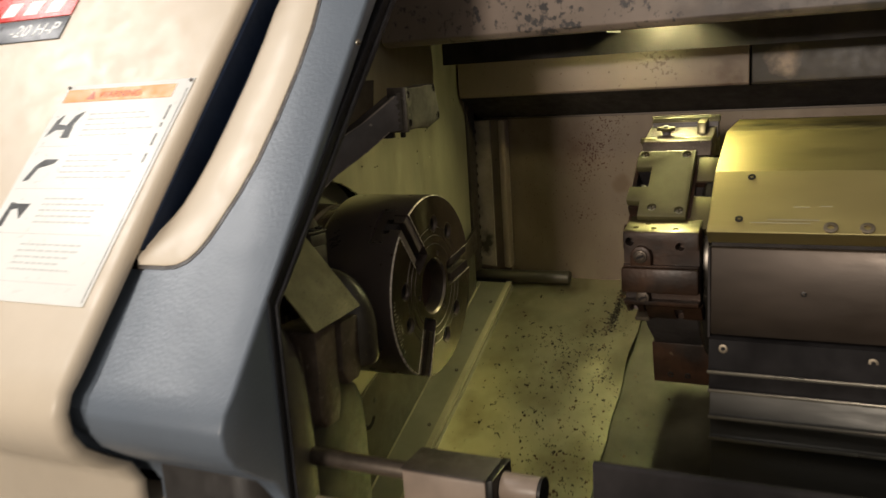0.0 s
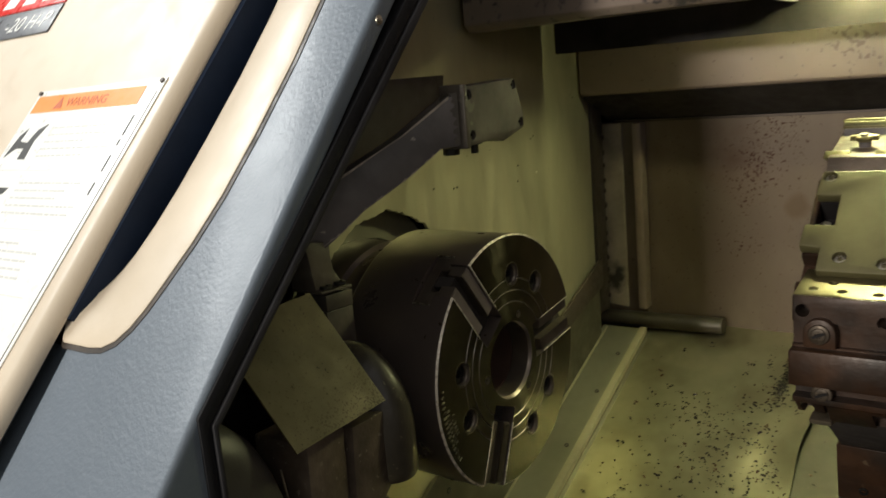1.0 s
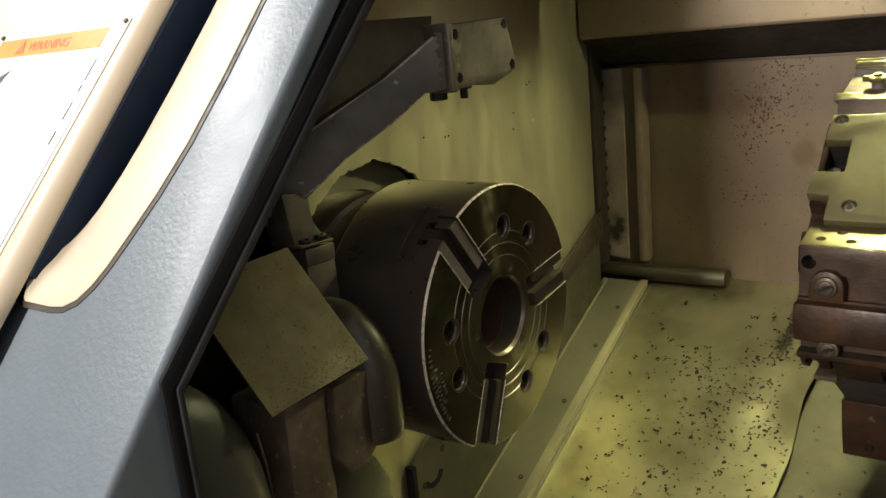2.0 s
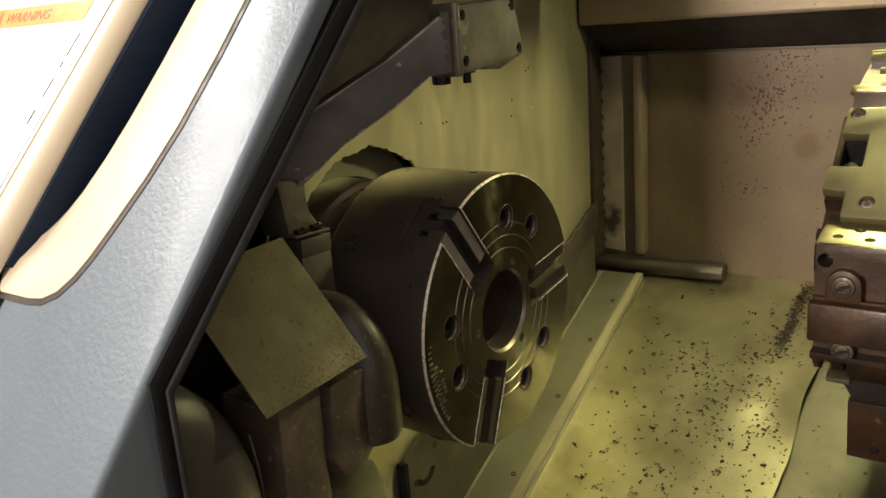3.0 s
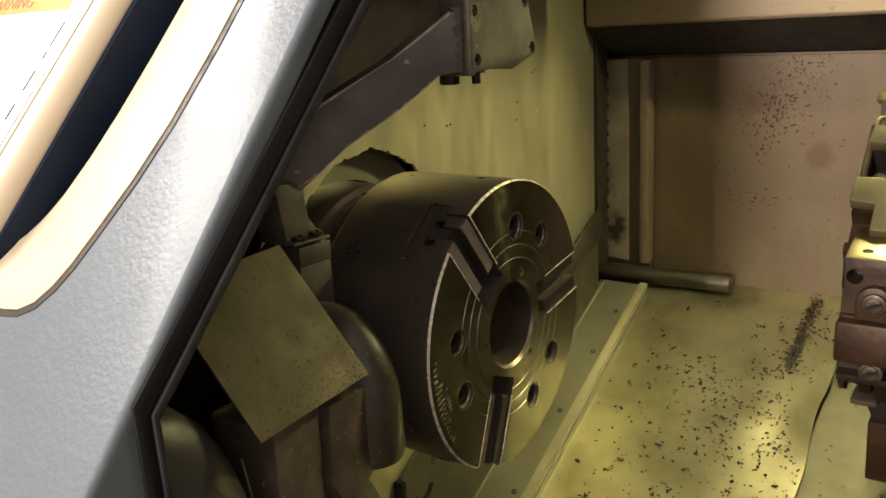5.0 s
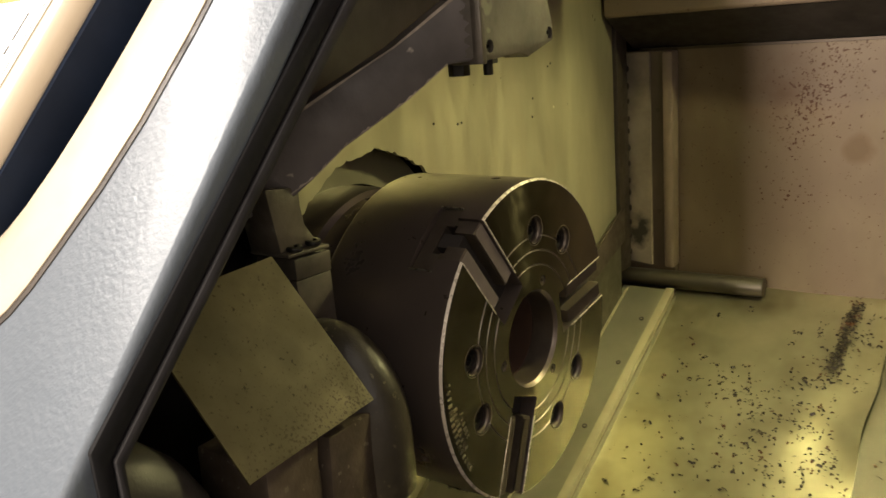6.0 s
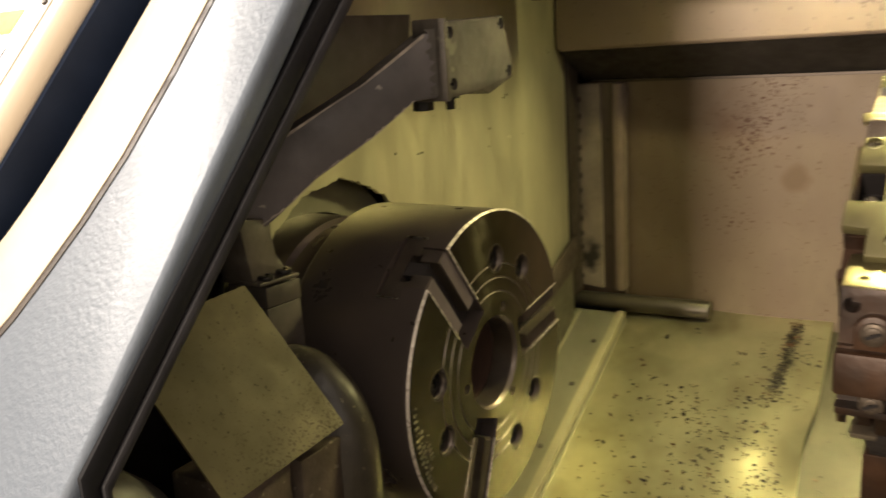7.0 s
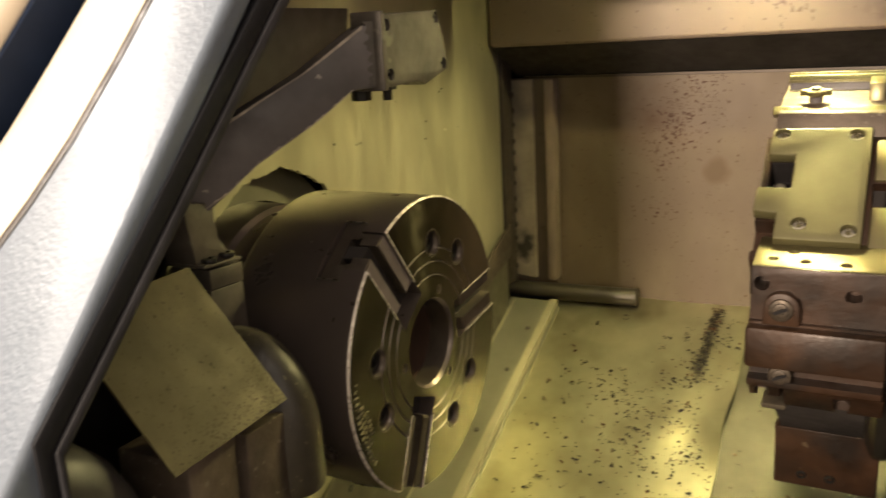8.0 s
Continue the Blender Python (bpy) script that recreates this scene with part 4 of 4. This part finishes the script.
    part("top", top, M_GOLD, t, "top face coloured yellow for the lamplight")
    part("ledge", box(0.236, 0.337, 0.082, 0.1, 0.972, 1.006, 0.003), M_RUST, t)
    for z, x in ((1.022, 0.262), (0.962, 0.262)):
        if z > 1:
            part("boss", prism([(x - 0.0135, z - 0.013)] + arc(x, z, 0.0135, 180, 0, 10) + [(x + 0.0135, z - 0.013)], 0.084, 0.099, "y", 0.001), M_RUST, t)
        part("clamp_bolt", cyl((x, 0.0815 if z > 1 else 0.094, z), (x, 0.110, z), 0.0092, seg=24, bevel=0.0015), M_BOLTBROWN, t)
        add_screw(t, (x, 0.0800 if z > 1 else 0.0925, z), (0, -1, 0), 0.0062, 0.008, M_BOLTBROWN)
        slot = turned(box(-0.0056, 0.0056, -0.0012, 0.0012, -0.0008, 0.0008), Matrix.Rotation(radians(-25), 4, "Y") @ Matrix.Rotation(radians(90), 4, "X"))
        part("screw_slot", slot, M_GREASE_SHADE, t, "dark screw slot", Matrix.Translation((x, 0.0805 if z > 1 else 0.0930, z)))
    t.location += Vector((0.007, -0.005, 0.011))
    return t


boring_block()


def lower_block():
    t = thing("tool_holder", "rusty empty lower tool holder block with socket screws", "tool holder", "tools on the turret", at=(0.29, 0.2, 0.82))
    n = Vector((0, -0.82, 0.57))
    upper = prism([(0.098, 0.9515), (0.120, 0.928), (0.17, 0.93), (0.17, 0.9515)], 0.264, 0.338, "x", 0.0015)
    upper = cut(upper, [cyl(Vector((0.308, 0.110, 0.941)) + n * 0.01, Vector((0.308, 0.110, 0.941)) - n * 0.02, 0.0062, seg=20)])
    part("upper", upper, M_RUST, t)
    side = prism([(0.100, 0.9515), (0.112, 0.938), (0.16, 0.935), (0.16, 0.9515)], 0.237, 0.262, "x", 0.0015)
    side = cut(side, [cyl((0.247, 0.09, 0.947), (0.247, 0.13, 0.940), 0.006, seg=20)])
    part("upper", side, M_RUST, t)
    part("lug", prism([(0.113, 0.930), (0.117, 0.924), (0.140, 0.920), (0.140, 0.932)], 0.246, 0.266, "x", 0.002), M_BOLT, t, "worn bright lug")
    # A dark solid gives the empty pocket its shade.
    part("recess", prism([(0.150, 0.930), (0.172, 0.900), (0.236, 0.8535), (0.30, 0.8535), (0.30, 0.930)], 0.252, 0.334, "x"), M_DARK, t, "dark filler for shade in the empty pocket")
    part("body", prism([(0.236, 0.853), (0.250, 0.784), (0.300, 0.772), (0.312, 0.853)], 0.246, 0.340, "x", 0.002), M_RUST, t)
    m = Vector((0, -0.957, -0.289))
    for x in (0.272, 0.298):
        add_screw(t, Vector((x, 0.2472, 0.798)) + m * 0.0012, (0, -0.98, -0.199), 0.0048)
    t.location += Vector((0.007, -0.003, 0.009))
    return t


lower_block()


def turret_housing():
    t = thing("turret_housing", "steel turret housing with bolted covers, lamp's yellow in its colour", "machine housing", at=(0.6, 0.2, 0.9))
    cover = part("cover", prism([(0.083, 1.068), (0.170, 1.134), (0.30, 1.176), (0.48, 1.180), (0.48, 1.14), (0.19, 1.11), (0.10, 1.05)], 0.353, 1.29, "x", 0.0015), M_HOUSE, t, "creased cover coloured lamplight yellow")
    cover.data.set_sharp_from_angle(angle=radians(6))
    for x0, w, y in ((0.425, 0.06, 0.1005), (0.405, 0.07, 0.0962), (0.455, 0.018, 0.118), (0.485, 0.014, 0.119)):
        z = 1.068 + (y - 0.083) * 0.7586
        part("scratch", prism([(y, z + 0.0006), (y + 0.0005, z + 0.0010), (y + 0.0005, z + 0.0002), (y, z - 0.0003)], x0, x0 + w, "x"), M_BAR, cover)
    part("groove", box(0.358, 1.29, 0.10, 0.15, 1.04, 1.066), M_DARK, t, "dark joint")
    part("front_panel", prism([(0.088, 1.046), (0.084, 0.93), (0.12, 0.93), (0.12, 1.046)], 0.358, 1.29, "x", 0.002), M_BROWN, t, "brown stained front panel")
    # Added plate: shade behind the disc, put in as a dark part.
    part("end_plate", box(0.3545, 0.3575, 0.087, 0.20, 0.925, 1.045), M_DARK, t, "dark plate standing for the shade at the panel's end")
    for x, z in ((0.372, 0.935), (0.47, 0.99), (0.62, 0.962)):
        add_screw(t, (x, 0.0848, z), (0, -1, 0.03), 0.0035, 0.003, M_BLACK)
    part("core", box(0.36, 1.29, 0.18, 0.47, 0.75, 1.10), M_DARK, t)
    n = Vector((0, -0.604, 0.797))
    for x in (0.498, 0.538, 0.72):
        add_screw(t, Vector((x, 0.089, 1.076)), n, 0.0085, 0.006, M_BOLT)
    for x, y in ((0.401, 0.160), (0.391, 0.100), (0.60, 0.165)):
        add_screw(t, Vector((x, y, 1.070 + (y - 0.083) * 0.759)), n, 0.005, 0.004, M_BLACK)
    return t


turret_housing()


def way_cover():
    t = thing("way_cover", "stepped telescopic steel way cover, oily and scratched", "way cover", at=(0.6, 0.1, 0.75))
    steps = ((0.927, 0.884, M_GREASE_SHADE), (0.882, 0.856, M_GREASE_SHADE), (0.850, 0.816, M_WAY), (0.814, 0.783, M_WAY), (0.780, 0.66, M_WAY))
    for i, (z1, z0, ma) in enumerate(steps):
        yy = 0.066 + 0.006 * i
        p = part("cover", prism([(yy + 0.006, z1), (yy, z0 + 0.006), (yy - 0.005, z0 + 0.003), (yy - 0.005, z0), (yy + 0.05, z0), (yy + 0.05, z1)], 0.358, 1.29, "x", 0.001), ma, t)
        part("lip", prism([(yy - 0.0055, z0 + 0.004), (yy - 0.0055, z0), (yy - 0.002, z0), (yy - 0.002, z0 + 0.004)], 0.357, 1.29, "x", 0.0005), M_WAYLIP, p, "worn lip")
    for x, z in ((0.376, 0.916), (0.55, 0.912)):
        add_screw(t, (x, 0.0695, z), (0, -1, 0.1), 0.006, 0.004, M_BOLT)
    return t


way_cover()

# ---- sliding door, seen from its open end ----
DY, DZ = 0.6452, 0.7640
DM = Matrix(((1, 0, 0), (0, DY, DZ), (0, -DZ, DY))).transposed().to_4x4()
DM.translation = Vector((0, -0.352, 1.115))


def door_profile(off=0.0):
    """Front outline of the door from the top down, as (y, z); off moves it outwards."""
    k = off
    pts = [(0.20 - 0.764 * k, 1.769 + 0.645 * k)]
    pts += [(-0.440 - 0.764 * k, 1.011 + 0.645 * k), (-0.455 - 0.9 * k, 0.997 + 0.4 * k), (-0.463 - k, 0.980), (-0.461 - k, 0.958 - 0.3 * k), (-0.449 - 0.9 * k, 0.938 - 0.5 * k)]
    pts += [(-0.422 - 0.8 * k, 0.916 - 0.6 * k), (-0.394 - k, 0.896 - 0.3 * k), (-0.378 - k, 0.868), (-0.376 - k, 0.55)]
    return pts


def grip_outline():
    """Outer and inner edge of the handle surround, in the door plane from its foot upwards."""
    outer = [(-0.176, -0.0075), (-0.142, -0.0075), (-0.127, -0.0056), (-0.115, 0.0008), (-0.1055, 0.0125), (-0.0985, 0.027), (-0.0915, 0.048), (-0.0805, 0.085), (-0.0725, 0.125), (-0.067, 0.18), (-0.0635, 0.25), (-0.0645, 0.31), (-0.069, 0.355), (-0.070, 0.62)]
    inner = [(-0.215, 0.043), (-0.200, 0.043), (-0.190, 0.0440), (-0.183, 0.0480), (-0.1775, 0.0535), (-0.172, 0.0625), (-0.1655, 0.077), (-0.1585, 0.104), (-0.153, 0.137), (-0.148, 0.185), (-0.1435, 0.25), (-0.1425, 0.31), (-0.1435, 0.355), (-0.122, 0.62)]
    return outer, inner


def sliding_door():
    t = thing("machine_door", "open cream and blue-grey sliding machine door", "machine door", at=(-0.4, -0.4, 0.6))
    front = door_profile(-0.003)
    outer, inner = grip_outline()
    rear = [(-0.365, 0.55), (-0.365, 1.075), (0.24, 1.769)]
    shell = prism(front + rear, -1.1, 0.0, "x", 0.005, segments=3)
    # a dark groove runs along the edge of the raised panel
    groove = prism(door_profile(-0.014) + door_profile(0.02)[::-1], -0.21, -0.169, "x")
    shell = cut(shell, [groove, turned(prism([(-0.24, -0.0075)] + outer + [(-0.24, 0.62)], -0.038, 0.05, "z"), DM)])
    part("shell", shell, M_BLUE, t, "blue-grey enamelled door frame")
    # cream outer panel, raised, with a rounded edge
    section = [(-1.1, 0.017), (-0.183, 0.017)] + [(-0.1790 + 0.012 * math.sin(a * math.pi / 12), 0.005 + 0.012 * math.cos(a * math.pi / 12)) for a in range(1, 7)] + [(-0.1670, 0.002)]
    bm = bmesh.new()
    def leaned(x, y, z):
        v = (y + 0.352) * DY + (z - 1.115) * DZ
        return (x + 0.06 * (max(-0.14, min(0.62, v)) - 0.2), y, z)
    rows = [[bm.verts.new(leaned(x, y, z)) for y, z in door_profile(off)] for x, off in section]
    for r0, r1 in zip(rows, rows[1:]):
        for i in range(len(r0) - 1):
            bm.faces.new((r0[i], r0[i + 1], r1[i + 1], r1[i]))
    bm.faces.new([r[0] for r in rows] + [bm.verts.new((-1.1, *door_profile(-0.05)[0]))])
    part("outer_panel", bm, M_CREAM, t, "cream enamelled outer panel")
    # J-shaped cream handle surround round the dark grip slot
    bm = bmesh.new()
    rows = []
    for o, i in zip(outer, inner):
        row = []
        for f, w in ((0.0, -0.006), (0.0, -0.0015), (0.04, -0.0005), (0.5, -0.004), (0.85, -0.010), (0.97, -0.015), (1.0, -0.019), (1.0, -0.03)):
            row.append(bm.verts.new(DM @ Vector((o[0] + (i[0] - o[0]) * f, o[1] + (i[1] - o[1]) * f, w))))
        rows.append(row)
    for r0, r1 in zip(rows, rows[1:]):
        for k in range(len(r0) - 1):
            bm.faces.new((r0[k], r0[k + 1], r1[k + 1], r1[k]))
    part("handle_surround", bm, M_CREAM, t, "cream dished grip surround")
    gap = []
    for k, p in enumerate(outer):
        e = (Vector(outer[min(k + 1, len(outer) - 1)]) - Vector(outer[max(k - 1, 0)])).normalized()
        gap.append((p[0] + e.y * 0.0044, p[1] - e.x * 0.0044))
    part("joint", turned(prism(gap + [(x - 0.004, y) for x, y in outer[::-1]], -0.008, -0.0022, "z"), DM), M_FLANGE, t, "dark brown joint line")
    part("grip_slot", turned(prism([(-0.215, 0.02), (-0.10, 0.02), (-0.10, 0.64), (-0.215, 0.64)], -0.037, -0.0345, "z"), DM), M_NAVY, t, "dark grip slot")
    part("slot_wall", turned(prism([(-0.190, 0.01), (-0.1786, 0.01), (-0.1422, 0.62), (-0.157, 0.62)], -0.0345, 0.0018, "z"), DM), M_NAVY, t)
    # side: bright edge bevel, rubber seal and inner lip, slanting then upright
    def band(d0, g0, d1, g1, x0, x1, name, ma, label, low=0.55):
        # d: distance behind the front plane at the foot of the slant, g: its growth up the slant
        def line(d, g):
            foot = DM @ Vector((0, -0.037, -d))
            top = DM @ Vector((0, 0.72, -(d + 0.757 * g)))
            return [(top.y, top.z), (foot.y, foot.z), (foot.y, low)]
        part(name, prism(line(d0, g0) + line(d1, g1)[::-1], x0, x1, "x", 0.0012), ma, t, label)
    band(0.0050, 0.064, 0.0165, 0.066, -0.03, 0.002, "seal", M_RUBBER, "black rubber door seal")
    band(0.0170, 0.066, 0.0225, 0.072, -0.05, 0.004, "inner_lip", M_LIP, "grey inner door lip")
    part("edge_screw", turned(cyl((-0.006, 0.290, -0.012), (0.0016, 0.290, -0.012), 0.004, seg=16, bevel=0.001), DM), M_STEEL, t, "small bright screw head")
    return t


sliding_door()


def warning_sign():
    t = thing("warning_sign", "white warning label with orange header on the cream door", "label", at=(-0.3, -0.3, 1.2))
    lift = 0.0172
    lean = Matrix.Identity(4)
    lean[0][1] = 0.0705
    lean[0][3] = -0.0705 * 0.229
    fitted = Matrix.Diagonal((1.087, 1.038, 1, 1))
    fitted.translation = Vector((0.0114, -0.0087, 0))
    m = DM @ lean @ fitted
    part("film", turned(prism([(-0.373, -0.058), (-0.1825, -0.058), (-0.1825, 0.229), (-0.373, 0.229)], lift, lift + 0.0012, "z", 0.0004), m), M_WHITE, t)
    part("header", turned(box(-0.368, -0.204, 0.203, 0.222, lift + 0.0012, lift + 0.0016), m), M_ORANGE, t, "orange header bar")
    part("margin_line", turned(box(-0.1868, -0.1860, -0.054, 0.215, lift + 0.0012, lift + 0.0015), m), M_INK, t)
    cu = bpy.data.curves.new("lettering", "FONT")
    cu.body, cu.size, cu.extrude = "WARNING", 0.014, 0.0001
    cu.materials.append(M_REDINK)
    cu.align_x = "CENTER"
    part("lettering", cu, M_REDINK, t, "word WARNING in dark red letters", DM @ pose(-0.297, 0.2067, lift + 0.0018))
    part("triangle", turned(prism([(-0.332, 0.206), (-0.318, 0.206), (-0.325, 0.219)], lift + 0.0016, lift + 0.0019, "z"), m), M_REDINK, t)
    rnd = random.Random(5)
    z0, z1 = lift + 0.0012, lift + 0.0015
    shapes = ([(-0.366, -0.012), (-0.360, 0.012), (-0.352, 0.020), (-0.354, 0.006), (-0.340, 0.004), (-0.334, 0.018), (-0.322, 0.024), (-0.330, 0.006), (-0.328, -0.014), (-0.340, -0.014), (-0.340, -0.002), (-0.354, -0.002)],
              [(-0.362, -0.016), (-0.354, -0.014), (-0.348, 0.002), (-0.328, 0.008), (-0.324, 0.014), (-0.344, 0.014), (-0.354, 0.006)],
              [(-0.364, -0.018), (-0.356, -0.018), (-0.355, 0.004), (-0.346, 0.006), (-0.336, -0.008), (-0.330, 0.012), (-0.350, 0.012), (-0.360, 0.014)],
              [(-0.362, -0.014), (-0.354, -0.004), (-0.346, -0.012), (-0.348, 0.002), (-0.340, 0.012), (-0.352, 0.008), (-0.360, 0.016), (-0.360, 0.002)])
    for k, pts in enumerate(shapes):
        v = 0.165 - 0.058 * k
        part("pictogram", turned(prism([(x, v + dy) for x, dy in pts], z0, z1, "z"), m), M_INK, t, "dark pictogram shapes")
    # small print, too faint to read, in four blocks with rules between them
    for k in range(4):
        v0 = 0.183 - 0.058 * k
        part("rule", turned(box(-0.366, -0.205, v0 - 0.044, v0 - 0.0434, z0, z1 - 0.0001), m), M_GREYINK, t)
        for i in range(5):
            x = -0.312
            end = x + rnd.uniform(0.055, 0.10)
            bm = None
            while x < end:
                w = rnd.uniform(0.003, 0.011)
                bm = box(x, x + w, v0 - 0.0075 * i, v0 - 0.0075 * i + 0.0022, z0, z1 - 0.0001, 0, bm)
                x += w + 0.0018
            part("text_line", turned(bm, m), M_FAINT, t)
    for v, h in ((0.115, 0.012), (0.137, 0.016), (0.162, 0.006), (0.172, 0.02)):
        part("side_mark", turned(box(-0.1995, -0.1975, v, v + h, z0, z1), m), M_INK, t)
    for x, y in ((-0.369, 0.2255), (-0.1865, 0.2255)):
        part("rivet", turned(cyl((x, y, lift), (x, y, lift + 0.003), 0.0022, seg=12), m), M_BROWN, t)
    return t


warning_sign()


def maker_badge():
    t = thing("maker_badge", "red and grey maker badge on the cream door", "badge", at=(-0.5, -0.1, 1.4))
    lift = 0.0172
    place = DM @ pose(-0.006, -0.016, 0)
    part("red_field", turned(box(-0.72, -0.455, 0.372, 0.47, lift, lift + 0.002, 0.0006), place), M_RED, t, "red field")
    part("grey_field", turned(box(-0.72, -0.455, 0.330, 0.370, lift, lift + 0.002, 0.0006), place), M_BADGE, t, "dark grey field")
    cu = bpy.data.curves.new("lettering", "FONT")
    cu.body, cu.size, cu.extrude, cu.shear, cu.align_x = "-20 H-P", 0.030, 0.0001, 0.25, "RIGHT"
    cu.materials.append(M_WHITE)
    part("lettering", cu, M_WHITE, t, "white slanted letters", place @ pose(-0.468, 0.3395, lift + 0.0023))
    for k in range(3):
        u = -0.60 + 0.045 * k
        part("letter_bar", turned(prism([(u, 0.380), (u + 0.028, 0.380), (u + 0.034, 0.405), (u + 0.006, 0.405)], lift + 0.002, lift + 0.0024, "z"), place), M_WHITE, t)
    return t


maker_badge()

# ---- front sill with its guide rod ----


def guide_rod():
    t = thing("door_guide_rod", "chrome guide rod with clamp blocks on the front sill", "guide rod", at=(0.1, -0.30, 0.88))
    part("rod", cyl((-0.06, -0.30, 0.883), (0.212, -0.30, 0.883), 0.0095, seg=32, bevel=0.001), M_JAW, t, "oily steel rod")
    part("clamp_block", box(0.108, 0.200, -0.325, -0.275, 0.84, 0.897, 0.003), M_BEAD, t, "tan clamp block")
    part("top_plate", box(0.107, 0.2000, -0.3255, -0.2745, 0.8972, 0.8995, 0.0008), M_FLANGE, t, "thin plate that darkens the block's top")
    part("flange_plate", box(0.2005, 0.2085, -0.327, -0.273, 0.846, 0.9005, 0.002), M_BLACK, t, "dark flange plate")
    part("stub", cyl((0.209, -0.30, 0.883), (0.248, -0.30, 0.883), 0.0145, seg=32, bevel=0.001), M_BEAD, t, "thick tan end sleeve")
    part("end_ring", lathe([(0.2482, 0.004), (0.2482, 0.0150), (0.2515, 0.0150), (0.2515, 0.004), (0.2482, 0.004)], (0, -0.30, 0.883), 32), M_BLACK, t, "dark end ring")
    return t


guide_rod()


def front_sill():
    t = thing("front_sill", "black front chip guard with a flat top edge", "chip guard", at=(0.6, -0.28, 0.3))
    part("guard", prism([(-0.29, 0.30), (-0.29, 0.914), (-0.285, 0.917), (-0.280, 0.914), (-0.280, 0.30)], 0.297, 1.29, "x", 0.002), M_GREASE_SHADE, t)
    part("post", box(0.28, 0.40, -0.335, -0.291, 0.30, 0.86, 0.003), M_GREASE_SHADE, t)
    for x in (0.50, 0.575):
        add_screw(t, (x, -0.2905, 0.903), (0, -1, 0), 0.005, 0.004, M_STEEL)
    return t


front_sill()
struct("front_wall", box(-1.1, 1.3, -0.37, -0.30, 0.0, 0.835), M_CREAM, "cream lower front of the machine")

# ---- steel chips ----


def chips():
    rnd = random.Random(11)
    bm = bmesh.new()
    spots = []
    while len(spots) < 1500:
        x, y = rnd.uniform(-0.085, 0.178), rnd.uniform(0.10, 0.575)
        dens = (0.15 + 0.60 * max(0, min(1, (x + 0.07) / 0.17))) * (0.45 + 0.55 * (0.5 + noise.noise((x * 18, y * 18, 3))))
        if y > 0.47 and x < 0.1:
            dens *= 0.12
        if rnd.random() < dens:
            big = rnd.uniform(0.55, 1.1)
            spots.append((x, y, big))
            if rnd.random() < 0.16:
                for k in range(rnd.randint(2, 5)):
                    spots.append((min(0.178, x + rnd.gauss(0, 0.003)), y + rnd.gauss(0, 0.003), 0.9))
    for k in range(420):
        s = rnd.random()
        spots.append((0.138 + rnd.gauss(0, 0.0045) - 0.010 * (1 - s), 0.478 + 0.115 * s + rnd.gauss(0, 0.006), 1.0))
    for cx, cy, r, n in ((0.150, 0.345, 0.012, 40), (0.112, 0.40, 0.02, 25), (0.095, 0.325, 0.014, 25), (0.125, 0.47, 0.014, 30)):
        for k in range(n):
            spots.append((min(0.178, cx + rnd.gauss(0, r)), cy + rnd.gauss(0, r), 1.0))
    for k in range(60):
        spots.append((rnd.uniform(0.19, 0.262), rnd.uniform(0.2, 0.5), 1.0))
    for x, y, big in spots:
        low = -0.014 if x > 0.184 else 0.0
        size = rnd.choice((0.0012, 0.0017, 0.0022, 0.0028, 0.0034)) * big
        length = size * rnd.uniform(0.9, 2.0)
        m = Matrix.Translation((x, y, pan_z(y, low + 0.0012 + pan_dent(x, y)))) @ pose(0, 0, 0, rnd.uniform(-25, 45), rnd.uniform(-30, 30), rnd.uniform(0, 360))
        rows = []
        for i in range(4):
            a = 1.4 * i / 3 - 0.7
            c = Vector((length * (i / 3 - 0.5), 0, size * 0.6 * math.cos(a * 1.6)))
            rows.append([bm.verts.new(m @ (c + Vector((0, -size * 0.45, 0)))), bm.verts.new(m @ (c + Vector((0, size * 0.45, size * 0.2))))])
        for p, q in zip(rows, rows[1:]):
            bm.faces.new((p[0], q[0], q[1], p[1]))
    ob = part("metal_chips", bm, M_CHIP, None, "dark curled steel chips strewn over the pan")
    tagged(ob, category="metal chips", kind="stuff")


chips()

# ---- shop round the machine ----
struct("shop_floor", box(-5, 5, -6, 4, -0.1, 0.0), M_CONCRETE, "grey concrete shop floor")
struct("shop_ceiling", box(-5, 5, -6, 4, 4.0, 4.1), M_SHOPWALL, "pale shop ceiling")
struct("shop_wall_front", box(-5, 5, -6.1, -6, 0, 4), M_SHOPWALL, "pale shop wall")
struct("shop_wall_back", box(-5, 5, 4, 4.1, 0, 4), M_SHOPWALL, "pale shop wall")
struct("shop_wall_left", box(-5.1, -5, -6, 4, 0, 4), M_SHOPWALL, "pale shop wall")
struct("shop_wall_right", box(5, 5.1, -6, 4, 0, 4), M_SHOPWALL, "pale shop wall")
